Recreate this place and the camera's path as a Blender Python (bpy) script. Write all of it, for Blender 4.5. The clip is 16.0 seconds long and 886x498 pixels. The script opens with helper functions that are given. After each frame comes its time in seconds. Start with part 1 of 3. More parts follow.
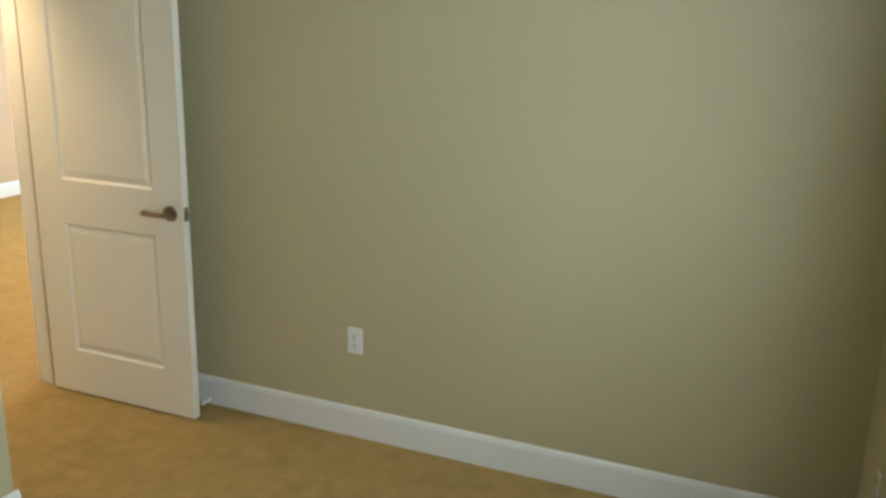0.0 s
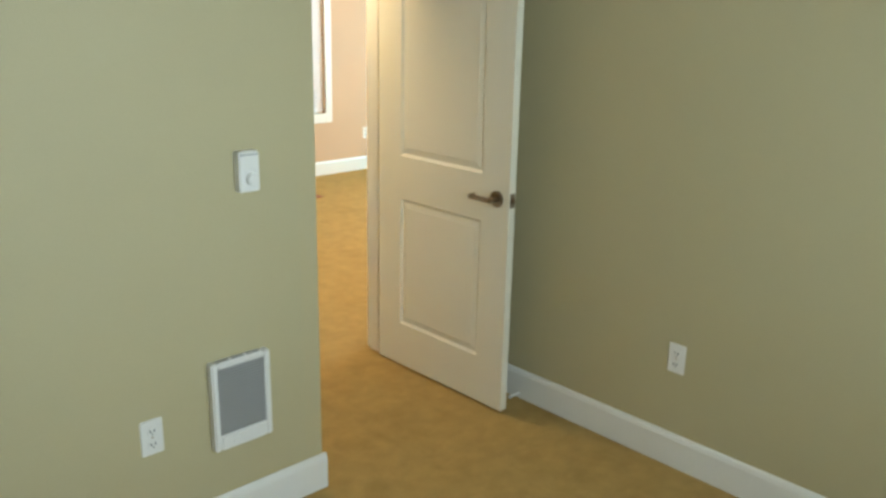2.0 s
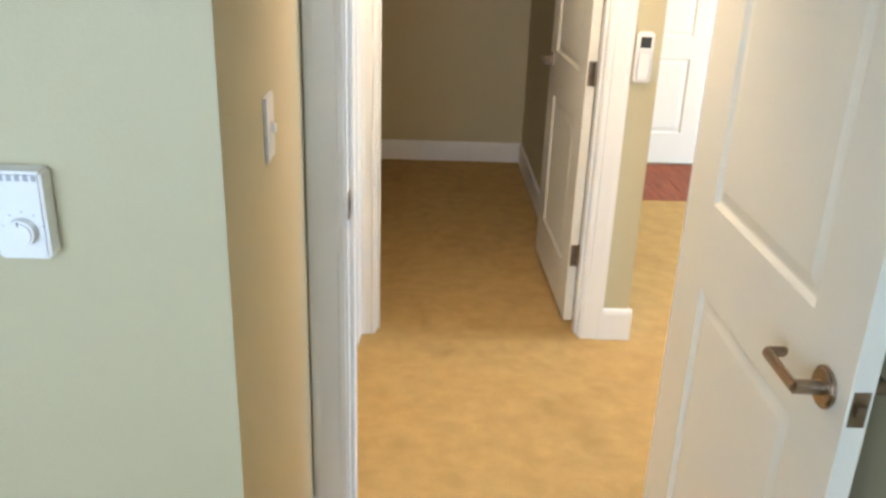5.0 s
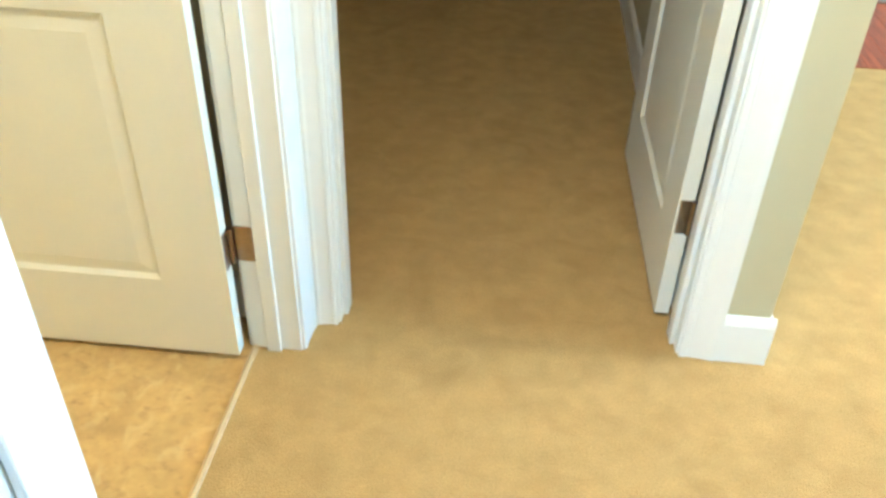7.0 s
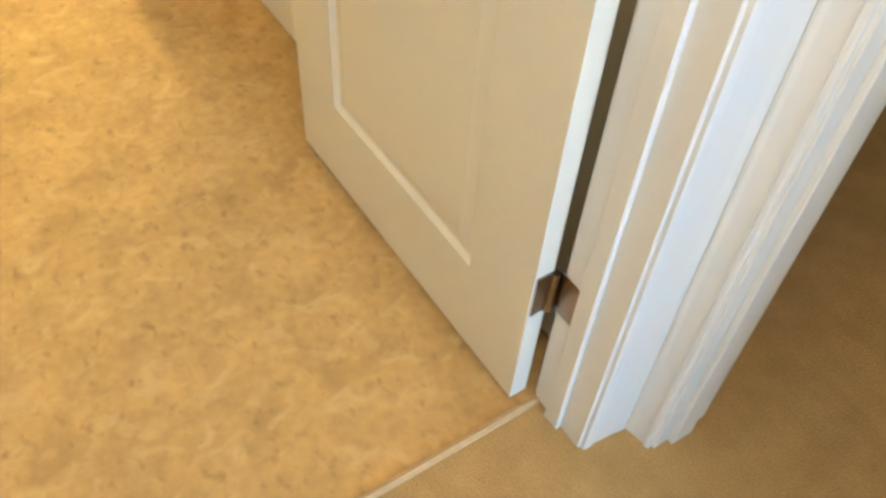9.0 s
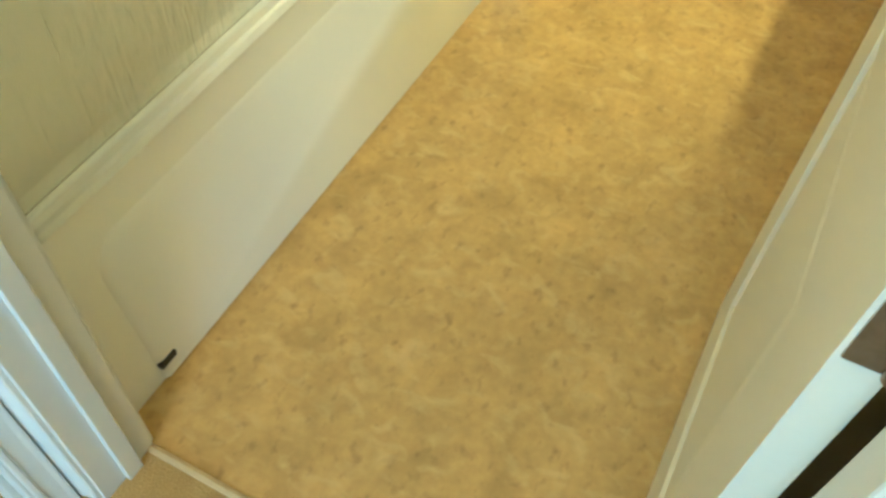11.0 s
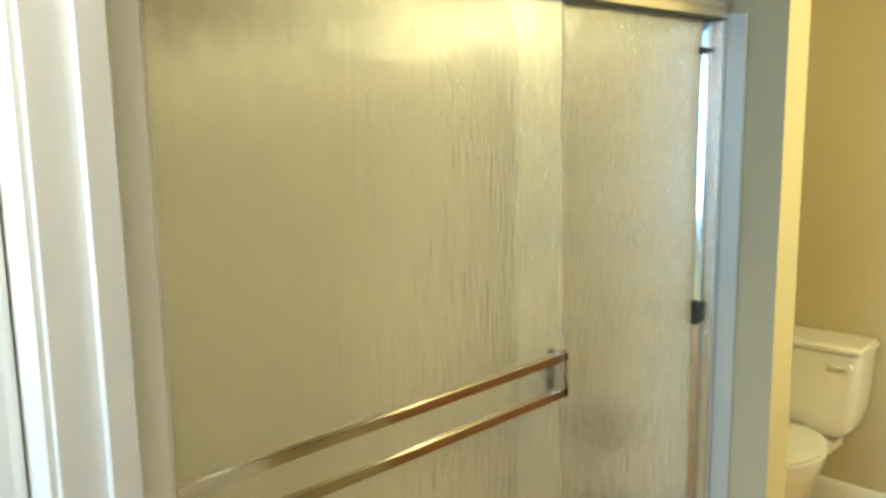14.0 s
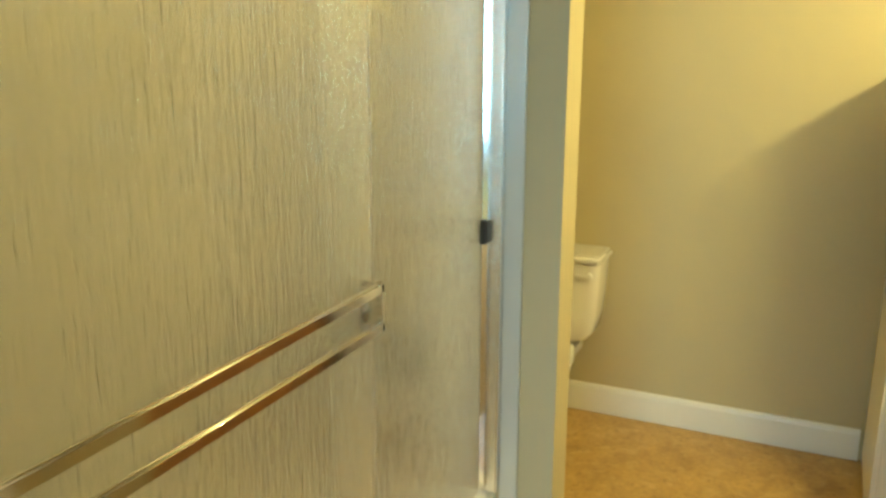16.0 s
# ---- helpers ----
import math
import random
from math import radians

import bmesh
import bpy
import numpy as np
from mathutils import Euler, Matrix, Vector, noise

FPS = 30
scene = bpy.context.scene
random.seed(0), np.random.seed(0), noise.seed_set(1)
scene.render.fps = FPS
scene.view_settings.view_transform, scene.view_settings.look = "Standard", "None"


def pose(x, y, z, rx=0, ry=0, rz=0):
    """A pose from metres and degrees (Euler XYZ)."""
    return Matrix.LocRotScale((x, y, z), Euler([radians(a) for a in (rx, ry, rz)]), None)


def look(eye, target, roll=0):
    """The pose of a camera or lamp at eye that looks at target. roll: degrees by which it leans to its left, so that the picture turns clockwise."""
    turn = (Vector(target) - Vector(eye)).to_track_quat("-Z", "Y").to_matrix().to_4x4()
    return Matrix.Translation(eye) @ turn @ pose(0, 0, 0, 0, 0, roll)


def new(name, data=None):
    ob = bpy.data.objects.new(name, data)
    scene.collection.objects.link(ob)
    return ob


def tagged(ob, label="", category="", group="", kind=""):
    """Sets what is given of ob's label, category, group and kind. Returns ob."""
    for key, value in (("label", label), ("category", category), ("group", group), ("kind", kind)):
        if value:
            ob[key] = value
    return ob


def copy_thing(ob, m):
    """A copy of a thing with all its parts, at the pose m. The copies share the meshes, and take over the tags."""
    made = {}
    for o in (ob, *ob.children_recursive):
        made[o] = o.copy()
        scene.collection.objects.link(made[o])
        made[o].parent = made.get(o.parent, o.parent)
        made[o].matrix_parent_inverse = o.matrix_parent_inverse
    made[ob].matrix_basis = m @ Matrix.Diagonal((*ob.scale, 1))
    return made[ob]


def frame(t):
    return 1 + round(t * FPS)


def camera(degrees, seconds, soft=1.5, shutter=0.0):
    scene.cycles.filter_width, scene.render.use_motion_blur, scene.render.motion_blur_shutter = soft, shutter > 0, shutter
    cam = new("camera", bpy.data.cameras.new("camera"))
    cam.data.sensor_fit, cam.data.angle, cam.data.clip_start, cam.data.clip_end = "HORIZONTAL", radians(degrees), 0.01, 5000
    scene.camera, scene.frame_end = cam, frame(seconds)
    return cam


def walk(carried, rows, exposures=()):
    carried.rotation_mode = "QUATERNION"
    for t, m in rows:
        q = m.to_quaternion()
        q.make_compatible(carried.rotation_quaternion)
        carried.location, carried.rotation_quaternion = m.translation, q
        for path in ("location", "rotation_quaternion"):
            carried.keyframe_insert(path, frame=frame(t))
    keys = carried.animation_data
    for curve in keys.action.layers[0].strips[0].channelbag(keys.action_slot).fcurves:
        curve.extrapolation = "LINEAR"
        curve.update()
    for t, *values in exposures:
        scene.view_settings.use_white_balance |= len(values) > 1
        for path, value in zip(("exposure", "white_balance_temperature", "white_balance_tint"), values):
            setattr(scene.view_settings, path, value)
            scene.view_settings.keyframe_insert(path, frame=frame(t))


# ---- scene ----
cam = camera(55.5, 16.0, soft=2.9)
PATH = [
    (0, (-1.827, -3.168, 1.708), (-0.039, -2.440, 1.185), 1.5),
    (0.5, (-1.929, -3.232, 1.690), (-0.216, -2.313, 1.217), 1.5),
    (1, (-1.957, -3.278, 1.678), (-0.351, -2.192, 1.186), 0.9),
    (1.5, (-1.829, -3.207, 1.674), (-0.354, -1.962, 1.152), 1.1),
    (2, (-1.555, -3.073, 1.675), (-0.226, -1.691, 1.106), 1.2),
    (2.5, (-1.199, -3.068, 1.640), (-0.060, -1.522, 1.079), 2.0),
    (3, (-0.841, -2.960, 1.634), (0.081, -1.293, 1.023), 2.2),
    (3.5, (-0.499, -2.743, 1.636), (0.236, -0.993, 1.006), 2.1),
    (4, (-0.125, -2.540, 1.614), (0.292, -0.685, 0.991), 2.0),
    (4.5, (0.139, -2.281, 1.602), (0.276, -0.399, 0.940), 2.0),
    (6.8, (0.390, -0.622, 1.364), (0.332, 1.013, 0.214), 1.9),
    (7, (0.457, -0.490, 1.371), (0.308, 1.114, 0.186), 1.7),
    (7.5, (0.415, -0.200, 1.355), (0.164, 1.292, 0.047), 3.1),
    (8, (0.435, 0.062, 1.367), (-0.106, 1.312, -0.098), 1.2),
    (8.5, (0.451, 0.218, 1.331), (-0.412, 1.230, -0.163), 1.5),
    (9, (0.392, 0.313, 1.297), (-0.641, 1.080, -0.234), 4.5),
    (9.2, (0.362, 0.378, 1.294), (-0.698, 1.050, -0.263), 4.9),
    (11.3, (0.214, 0.801, 1.441), (-0.843, 0.109, -0.109), 2.0),
    (11.5, (0.218, 0.817, 1.449), (-0.835, 0.025, -0.055), 1.4),
    (12, (0.222, 0.835, 1.482), (-0.881, -0.173, 0.153), -0.5),
    (12.5, (0.238, 0.862, 1.555), (-0.966, -0.293, 0.451), -0.9),
    (13, (0.261, 0.854, 1.591), (-1.042, -0.406, 0.744), -1.3),
    (13.5, (0.283, 0.886, 1.653), (-1.067, -0.464, 1.057), -0.7),
    (14, (0.291, 0.893, 1.694), (-1.106, -0.501, 1.370), -0.9),
    (14.5, (0.314, 0.924, 1.728), (-1.085, -0.500, 1.607), -1.1),
    (15, (0.325, 0.876, 1.752), (-1.233, -0.364, 1.566), 0.7),
    (15.5, (0.331, 0.731, 1.709), (-1.383, -0.255, 1.406), -0.6),
    (16, (0.249, 0.637, 1.653), (-1.510, -0.176, 1.159), 0.1),
]
walk(cam, [(t, look(eye, target, roll)) for t, eye, target, roll in PATH],
     [(0, -0.07, 6350, 12), (1.5, -0.15, 6550, 6), (2.5, 0.0, 6300, 9), (4.5, 0.34, 5850, 19), (5.6, 0.6, 5050, 12), (7, 0.86, 4650, 2), (9, 0.32, 5000, 14), (11.3, -0.02, 4450, -14), (13, -0.17, 4550, -3), (14.5, -0.26, 4900, 1), (16, -0.43, 5450, -5)])

# ---- world, sun and large lights ----
world = bpy.data.worlds.new("sky")
scene.world = world
world.use_nodes = True
wn = world.node_tree.nodes
sky = wn.new("ShaderNodeTexSky")
sky.sky_type, sky.sun_disc, sky.sun_elevation, sky.sun_rotation = "NISHITA", False, radians(39), radians(-80)
world.node_tree.links.new(sky.outputs[0], wn["Background"].inputs[0])
wn["Background"].inputs[1].default_value = 0.12


def lamp(name, kind, m, energy, color, size=0.1, size_y=0.0):
    data = bpy.data.lights.new(name, kind)
    data.energy, data.color = energy, color
    if kind == "AREA":
        data.shape, data.size, data.size_y = "RECTANGLE", size, size_y or size
    elif kind == "POINT":
        data.shadow_soft_size = size
    elif kind == "SPOT":
        data.shadow_soft_size, data.spot_size, data.spot_blend = size, radians(150), 0.6
    ob = new(name, data)
    ob.matrix_world = m
    return ob


WARM = (1.0, 0.76, 0.46)
WARMER = (1.0, 0.72, 0.26)
CEIL = 2.44
sun = lamp("sun", "SUN", look((-6, 1, 5), (0, 0, 0)), 2.0, (1.0, 0.95, 0.86))
sun.data.angle = radians(0.6)
lamp("window_daylight", "AREA", look((-0.60, -3.68, 1.55), (-0.45, 0, 1.5)), 42, (0.74, 0.90, 1.0), 1.6, 1.3)
# added fill for the hall; no lamp is known there
lamp("hall_fill", "POINT", pose(0.5, 0.2, 2.27), 42, (1.0, 0.74, 0.46), 0.08)
# added warm fill at a guessed spot, without any fixture
lamp("living_warm_fill", "POINT", pose(3.1, 1.3, 2.25), 105, (1.0, 0.62, 0.40), 0.3)
lamp("living_east_daylight", "AREA", look((5.95, 1.1, 1.35), (0, 1.0, 1.0)), 190, (0.42, 0.76, 1.0), 1.7, 1.6)
lamp("living_window_daylight", "AREA", look((3.0, 3.9, 1.5), (3.0, 0, 1.2)), 7, (1.0, 0.93, 0.95), 0.9, 1.4)
BULBS = (-2.07, -1.87, -1.67)   # the vanity light, along x
for bulb_x in BULBS:
    lamp("vanity_lamp", "POINT", pose(bulb_x, 1.52, 2.02), 46, WARMER, 0.035)

# ---- materials ----


def material(name, color, rough=0.5, metal=0.0, vary=0.06, scale=6.0, bump=0.0, bump_scale=200.0, spec=0.5, dark=None, stretch=None, coat=0.0, grain=0.3):
    """A surface with two scales of variation in colour and a fine relief."""
    m = bpy.data.materials.new(name)
    m.use_nodes = True
    nt = m.node_tree
    b = nt.nodes["Principled BSDF"]
    b.inputs["Roughness"].default_value, b.inputs["Metallic"].default_value = rough, metal
    b.inputs["Specular IOR Level"].default_value = spec
    b.inputs["Coat Weight"].default_value = coat
    tc = nt.nodes.new("ShaderNodeTexCoord")
    src = tc.outputs["Object"]
    if stretch:
        mp = nt.nodes.new("ShaderNodeMapping")
        mp.inputs["Scale"].default_value = stretch
        nt.links.new(src, mp.inputs[0])
        src = mp.outputs[0]
    big, fine = nt.nodes.new("ShaderNodeTexNoise"), nt.nodes.new("ShaderNodeTexNoise")
    big.inputs["Scale"].default_value, big.inputs["Detail"].default_value = scale, 4
    fine.inputs["Scale"].default_value, fine.inputs["Detail"].default_value = bump_scale, 3
    nt.links.new(src, big.inputs["Vector"]), nt.links.new(src, fine.inputs["Vector"])
    ramp = nt.nodes.new("ShaderNodeValToRGB")
    low = dark or tuple(c * (1 - 2.2 * vary) for c in color)
    high = tuple(min(1, c * (1 + vary)) for c in color)
    ramp.color_ramp.elements[0].position, ramp.color_ramp.elements[0].color = 0.3, (*low, 1)
    ramp.color_ramp.elements[1].position, ramp.color_ramp.elements[1].color = 0.7, (*high, 1)
    mix = nt.nodes.new("ShaderNodeMath")
    mix.operation, mix.inputs[1].default_value = "MULTIPLY_ADD", grain
    half = nt.nodes.new("ShaderNodeMath")
    half.operation, half.inputs[1].default_value = "MULTIPLY", 1 - grain
    nt.links.new(big.outputs[0], half.inputs[0])
    nt.links.new(fine.outputs[0], mix.inputs[0]), nt.links.new(half.outputs[0], mix.inputs[2])
    nt.links.new(mix.outputs[0], ramp.inputs[0]), nt.links.new(ramp.outputs[0], b.inputs["Base Color"])
    if bump:
        bp = nt.nodes.new("ShaderNodeBump")
        bp.inputs["Strength"].default_value, bp.inputs["Distance"].default_value = bump, 0.004
        nt.links.new(fine.outputs[0], bp.inputs["Height"]), nt.links.new(bp.outputs[0], b.inputs["Normal"])
    return m


M_WALL = material("beige_wall_paint", (0.50, 0.44, 0.265), 0.62, vary=0.02, scale=1.6, bump=0.12, bump_scale=170)
# the beige wall with its base colour shifted to peach
M_WARMWALL = material("peach_shifted_wall", (0.60, 0.405, 0.25), 0.62, vary=0.02, scale=1.6, bump=0.12, bump_scale=170)
M_CEIL = material("white_ceiling_paint", (0.78, 0.77, 0.73), 0.8, vary=0.02, scale=2, bump=0.3, bump_scale=90)
M_TRIM = material("white_semigloss_trim", (0.80, 0.79, 0.74), 0.34, vary=0.015, scale=3, bump=0.03, bump_scale=60)
M_DOOR = material("white_door_paint", (0.80, 0.765, 0.635), 0.38, vary=0.015, scale=2, bump=0.05, bump_scale=120)
M_CARPET = material("tan_cut_pile_carpet", (0.47, 0.314, 0.113), 0.95, vary=0.13, scale=13, bump=1.0, bump_scale=230, spec=0.1, grain=0.62)
M_VINYL = material("mottled_tan_vinyl", (0.54, 0.355, 0.115), 0.40, vary=0.12, scale=9, bump=0.1, bump_scale=45, spec=0.4, grain=0.45)


def flecks(m, color, scale, cut, stretch, twist=0.8):
    """Dark flecks printed over a surface."""
    nt = m.node_tree
    b = nt.nodes["Principled BSDF"]
    base = b.inputs["Base Color"].links[0].from_socket
    tc, mp, nz, rp, mx = (nt.nodes.new(k) for k in ("ShaderNodeTexCoord", "ShaderNodeMapping", "ShaderNodeTexNoise", "ShaderNodeValToRGB", "ShaderNodeMix"))
    mp.inputs["Scale"].default_value, mp.inputs["Rotation"].default_value = stretch, (0, 0, 0.7)
    nz.inputs["Scale"].default_value, nz.inputs["Detail"].default_value, nz.inputs["Distortion"].default_value = scale, 5, twist
    rp.color_ramp.elements[0].position, rp.color_ramp.elements[1].position = cut, cut + 0.22
    rp.color_ramp.elements[1].color = (0.55, 0.55, 0.55, 1)
    mx.data_type = "RGBA"
    mx.inputs[7].default_value = (*color, 1)
    nt.links.new(tc.outputs["Object"], mp.inputs[0]), nt.links.new(mp.outputs[0], nz.inputs["Vector"])
    nt.links.new(nz.outputs[0], rp.inputs[0]), nt.links.new(rp.outputs[0], mx.inputs[0])
    nt.links.new(base, mx.inputs[6]), nt.links.new(mx.outputs[2], b.inputs["Base Color"])


flecks(M_CARPET, (0.36, 0.232, 0.084), 9, 0.50, (1, 1.5, 1))
flecks(M_CARPET, (0.28, 0.178, 0.062), 3.2, 0.55, (1.3, 1, 1))
flecks(M_VINYL, (0.30, 0.19, 0.06), 5, 0.52, (1, 1.3, 1))
flecks(M_VINYL, (0.15, 0.092, 0.034), 30, 0.57, (1, 1.5, 1), 0.15)
flecks(M_VINYL, (0.66, 0.48, 0.20), 15, 0.52, (1.4, 1, 1))
M_WOOD = material("red_brown_hardwood", (0.30, 0.068, 0.018), 0.5, spec=0.25, vary=0.3, scale=5, bump=0.08, bump_scale=40, stretch=(14, 1, 1))
M_NICKEL = material("satin_bronze_metal", (0.36, 0.29, 0.22), 0.28, 1.0, vary=0.1, scale=30, bump=0.03)
M_BRONZE = material("dark_oiled_bronze", (0.05, 0.04, 0.032), 0.35, 0.5, vary=0.15, scale=30)
M_STRIPMETAL = material("satin_silver_trim", (0.62, 0.64, 0.62), 0.35, 0.35, vary=0.02)
M_CHROME = material("polished_chrome", (0.8, 0.78, 0.74), 0.09, 1.0, vary=0.03, scale=20)
M_ALU = material("brushed_silver_aluminium", (0.80, 0.77, 0.70), 0.26, 1.0, vary=0.03, scale=8, bump=0.08, bump_scale=90, stretch=(1, 30, 30))
M_TUB = material("white_acrylic", (0.82, 0.79, 0.73), 0.2, vary=0.01, scale=2, coat=0.3)
M_PORC = material("white_porcelain", (0.84, 0.82, 0.76), 0.1, vary=0.01, scale=2, coat=0.5)
M_PLASTIC = material("white_plastic", (0.80, 0.79, 0.75), 0.4, vary=0.01, scale=6)
M_SURR = material("offwhite_surround", (0.72, 0.68, 0.58), 0.3, vary=0.02, scale=2)
M_DARK = material("dark_gap", (0.02, 0.02, 0.022), 0.6, vary=0.1)
M_GREY = material("grey_heater_core", (0.035, 0.037, 0.04), 0.5, 0.2, vary=0.1, scale=40)
M_SLAT = material("grey_white_slats", (0.40, 0.40, 0.39), 0.45, vary=0.02)
M_RUBBER = material("black_rubber", (0.03, 0.028, 0.025), 0.6, vary=0.1)
M_LCD = material("dark_lcd", (0.05, 0.055, 0.06), 0.15, vary=0.05)
M_BLIND = material("white_vinyl_blind", (0.82, 0.80, 0.80), 0.5, vary=0.01)
M_STRIP = material("pale_transition_strip", (0.52, 0.39, 0.2), 0.5, vary=0.08, scale=30)
M_CAB = material("painted_vanity_cabinet", (0.45, 0.22, 0.09), 0.4, vary=0.2, scale=6, stretch=(12, 12, 1))
M_COUNTER = material("cream_counter", (0.7, 0.62, 0.48), 0.25, vary=0.06, scale=20)
M_BULB = bpy.data.materials.new("frosted_bulb_glow")
M_BULB.use_nodes = True
M_BULB.node_tree.nodes["Principled BSDF"].inputs["Emission Color"].default_value = (*WARM, 1)
M_BULB.node_tree.nodes["Principled BSDF"].inputs["Emission Strength"].default_value = 6
M_PANE = bpy.data.materials.new("clear_pane")
M_PANE.use_nodes = True
pb = M_PANE.node_tree.nodes["Principled BSDF"]
pb.inputs["Transmission Weight"].default_value, pb.inputs["Roughness"].default_value, pb.inputs["IOR"].default_value = 1.0, 0.0, 1.45


def rain_glass():
    """Obscure glass with a vertical rain relief."""
    m = bpy.data.materials.new("rain_textured_glass")
    m.use_nodes = True
    nt = m.node_tree
    b = nt.nodes["Principled BSDF"]
    b.inputs["Base Color"].default_value = (0.90, 0.94, 0.90, 1)
    b.inputs["Transmission Weight"].default_value, b.inputs["Roughness"].default_value, b.inputs["IOR"].default_value = 0.86, 0.19, 1.45
    tc, mp, nz, bp = (nt.nodes.new(k) for k in ("ShaderNodeTexCoord", "ShaderNodeMapping", "ShaderNodeTexNoise", "ShaderNodeBump"))
    mp.inputs["Scale"].default_value = (170, 170, 15)
    nz.inputs["Scale"].default_value, nz.inputs["Detail"].default_value = 1.0, 2
    bp.inputs["Strength"].default_value, bp.inputs["Distance"].default_value = 0.45, 0.004
    nt.links.new(tc.outputs["Object"], mp.inputs[0]), nt.links.new(mp.outputs[0], nz.inputs["Vector"])
    nt.links.new(nz.outputs[0], bp.inputs["Height"]), nt.links.new(bp.outputs[0], b.inputs["Normal"])
    # a glossy outer skin with stronger ripples, which catches the lamps in glints
    glint = nt.nodes.new("ShaderNodeBump")
    glint.inputs["Strength"].default_value, glint.inputs["Distance"].default_value = 1.0, 0.0034
    b.inputs["Coat Weight"].default_value, b.inputs["Coat Roughness"].default_value = 1.0, 0.03
    mp2, drops = nt.nodes.new("ShaderNodeMapping"), nt.nodes.new("ShaderNodeTexNoise")
    mp2.inputs["Scale"].default_value = (150, 150, 26)
    drops.inputs["Scale"].default_value, drops.inputs["Detail"].default_value, drops.inputs["Distortion"].default_value = 1.0, 3, 0.6
    nt.links.new(tc.outputs["Object"], mp2.inputs[0]), nt.links.new(mp2.outputs[0], drops.inputs["Vector"])
    # colour streaks in place of the light that the ripples bend
    lensed_streak = nt.nodes.new("ShaderNodeValToRGB")
    lensed_streak.color_ramp.elements[0].position, lensed_streak.color_ramp.elements[0].color = 0.36, (0.87, 0.865, 0.81, 1)
    lensed_streak.color_ramp.elements[1].position, lensed_streak.color_ramp.elements[1].color = 0.64, (0.94, 0.93, 0.88, 1)
    nt.links.new(nz.outputs[0], lensed_streak.inputs[0]), nt.links.new(lensed_streak.outputs[0], b.inputs["Base Color"])
    nt.links.new(drops.outputs[0], glint.inputs["Height"]), nt.links.new(glint.outputs[0], b.inputs["Coat Normal"])
    return m


M_RAIN = rain_glass()

# ---- mesh helpers ----


def box(bm, x0, x1, y0, y1, z0, z1, bevel=0.0, seg=2):
    vs = bmesh.ops.create_cube(bm, size=1)["verts"]
    bmesh.ops.scale(bm, vec=(x1 - x0, y1 - y0, z1 - z0), verts=vs)
    bmesh.ops.translate(bm, vec=((x0 + x1) / 2, (y0 + y1) / 2, (z0 + z1) / 2), verts=vs)
    if bevel:
        edges = list({e for v in vs for e in v.link_edges})
        bmesh.ops.bevel(bm, geom=edges, offset=bevel, segments=seg, affect="EDGES", clamp_overlap=True)
    return bm


def boxes(*rows, bevel=0.0, seg=2):
    bm = bmesh.new()
    for r in rows:
        box(bm, *r, bevel=bevel, seg=seg)
    return bm


AXIS = {"x": Matrix.Rotation(radians(90), 4, "Y"), "y": Matrix.Rotation(radians(-90), 4, "X"), "z": Matrix.Identity(4)}


def rod(bm, p, axis, length, r, r2=None, n=24, bevel=0.0):
    """A round bar from p along an axis."""
    if length < 0 and r2 is not None:
        r, r2 = r2, r
    m = Matrix.Translation(p) @ AXIS[axis] @ Matrix.Translation((0, 0, length / 2))
    vs = bmesh.ops.create_cone(bm, cap_ends=True, segments=n, radius1=r, radius2=r if r2 is None else r2, depth=abs(length), matrix=m)["verts"]
    if bevel:
        rim = [e for e in {e for v in vs for e in v.link_edges} if any(len(f.verts) > 4 for f in e.link_faces)]
        bmesh.ops.bevel(bm, geom=rim, offset=bevel, segments=2, affect="EDGES", clamp_overlap=True)
    return bm


def loft(rings, close=True):
    """A skin over rings of equal count."""
    bm = bmesh.new()
    rows = [[bm.verts.new(p) for p in ring] for ring in rings]
    n = len(rows[0])
    for a, b in zip(rows, rows[1:]):
        for i in range(n):
            bm.faces.new((a[i], a[(i + 1) % n], b[(i + 1) % n], b[i]))
    if close:
        bm.faces.new(rows[0][::-1]), bm.faces.new(rows[-1])
    bmesh.ops.recalc_face_normals(bm, faces=bm.faces[:])
    return bm


def profile(points, a, b, axis):
    """A profile carried along an axis from a to b. The points are in the two other axes, in order."""
    def at(u, v, w):
        return {"x": (w, u, v), "y": (u, w, v), "z": (u, v, w)}[axis]
    return loft([[at(u, v, a) for u, v in points], [at(u, v, b) for u, v in points]])


def part(name, bm, mat, parent=None, label="", smooth=False, m=None):
    mesh = bpy.data.meshes.new(name)
    bmesh.ops.recalc_face_normals(bm, faces=bm.faces[:])
    if smooth:
        for f in bm.faces:
            f.smooth = True
    bm.to_mesh(mesh)
    bm.free()
    if smooth:
        mesh.set_sharp_from_angle(angle=radians(38))
    mesh.materials.append(mat)
    ob = new(name, mesh)
    ob.parent = parent
    if m is not None:
        ob.matrix_basis = m
    return tagged(ob, label) if label else ob


def thing(name, m, label, category, group="", kind=""):
    ob = new(name)
    ob.empty_display_size = 0.1
    ob.matrix_basis = m
    return tagged(ob, label, category, group, kind)


def structure(name, bm, mat, label, category="wall"):
    return tagged(part(name, bm, mat), label, category, kind="structure")


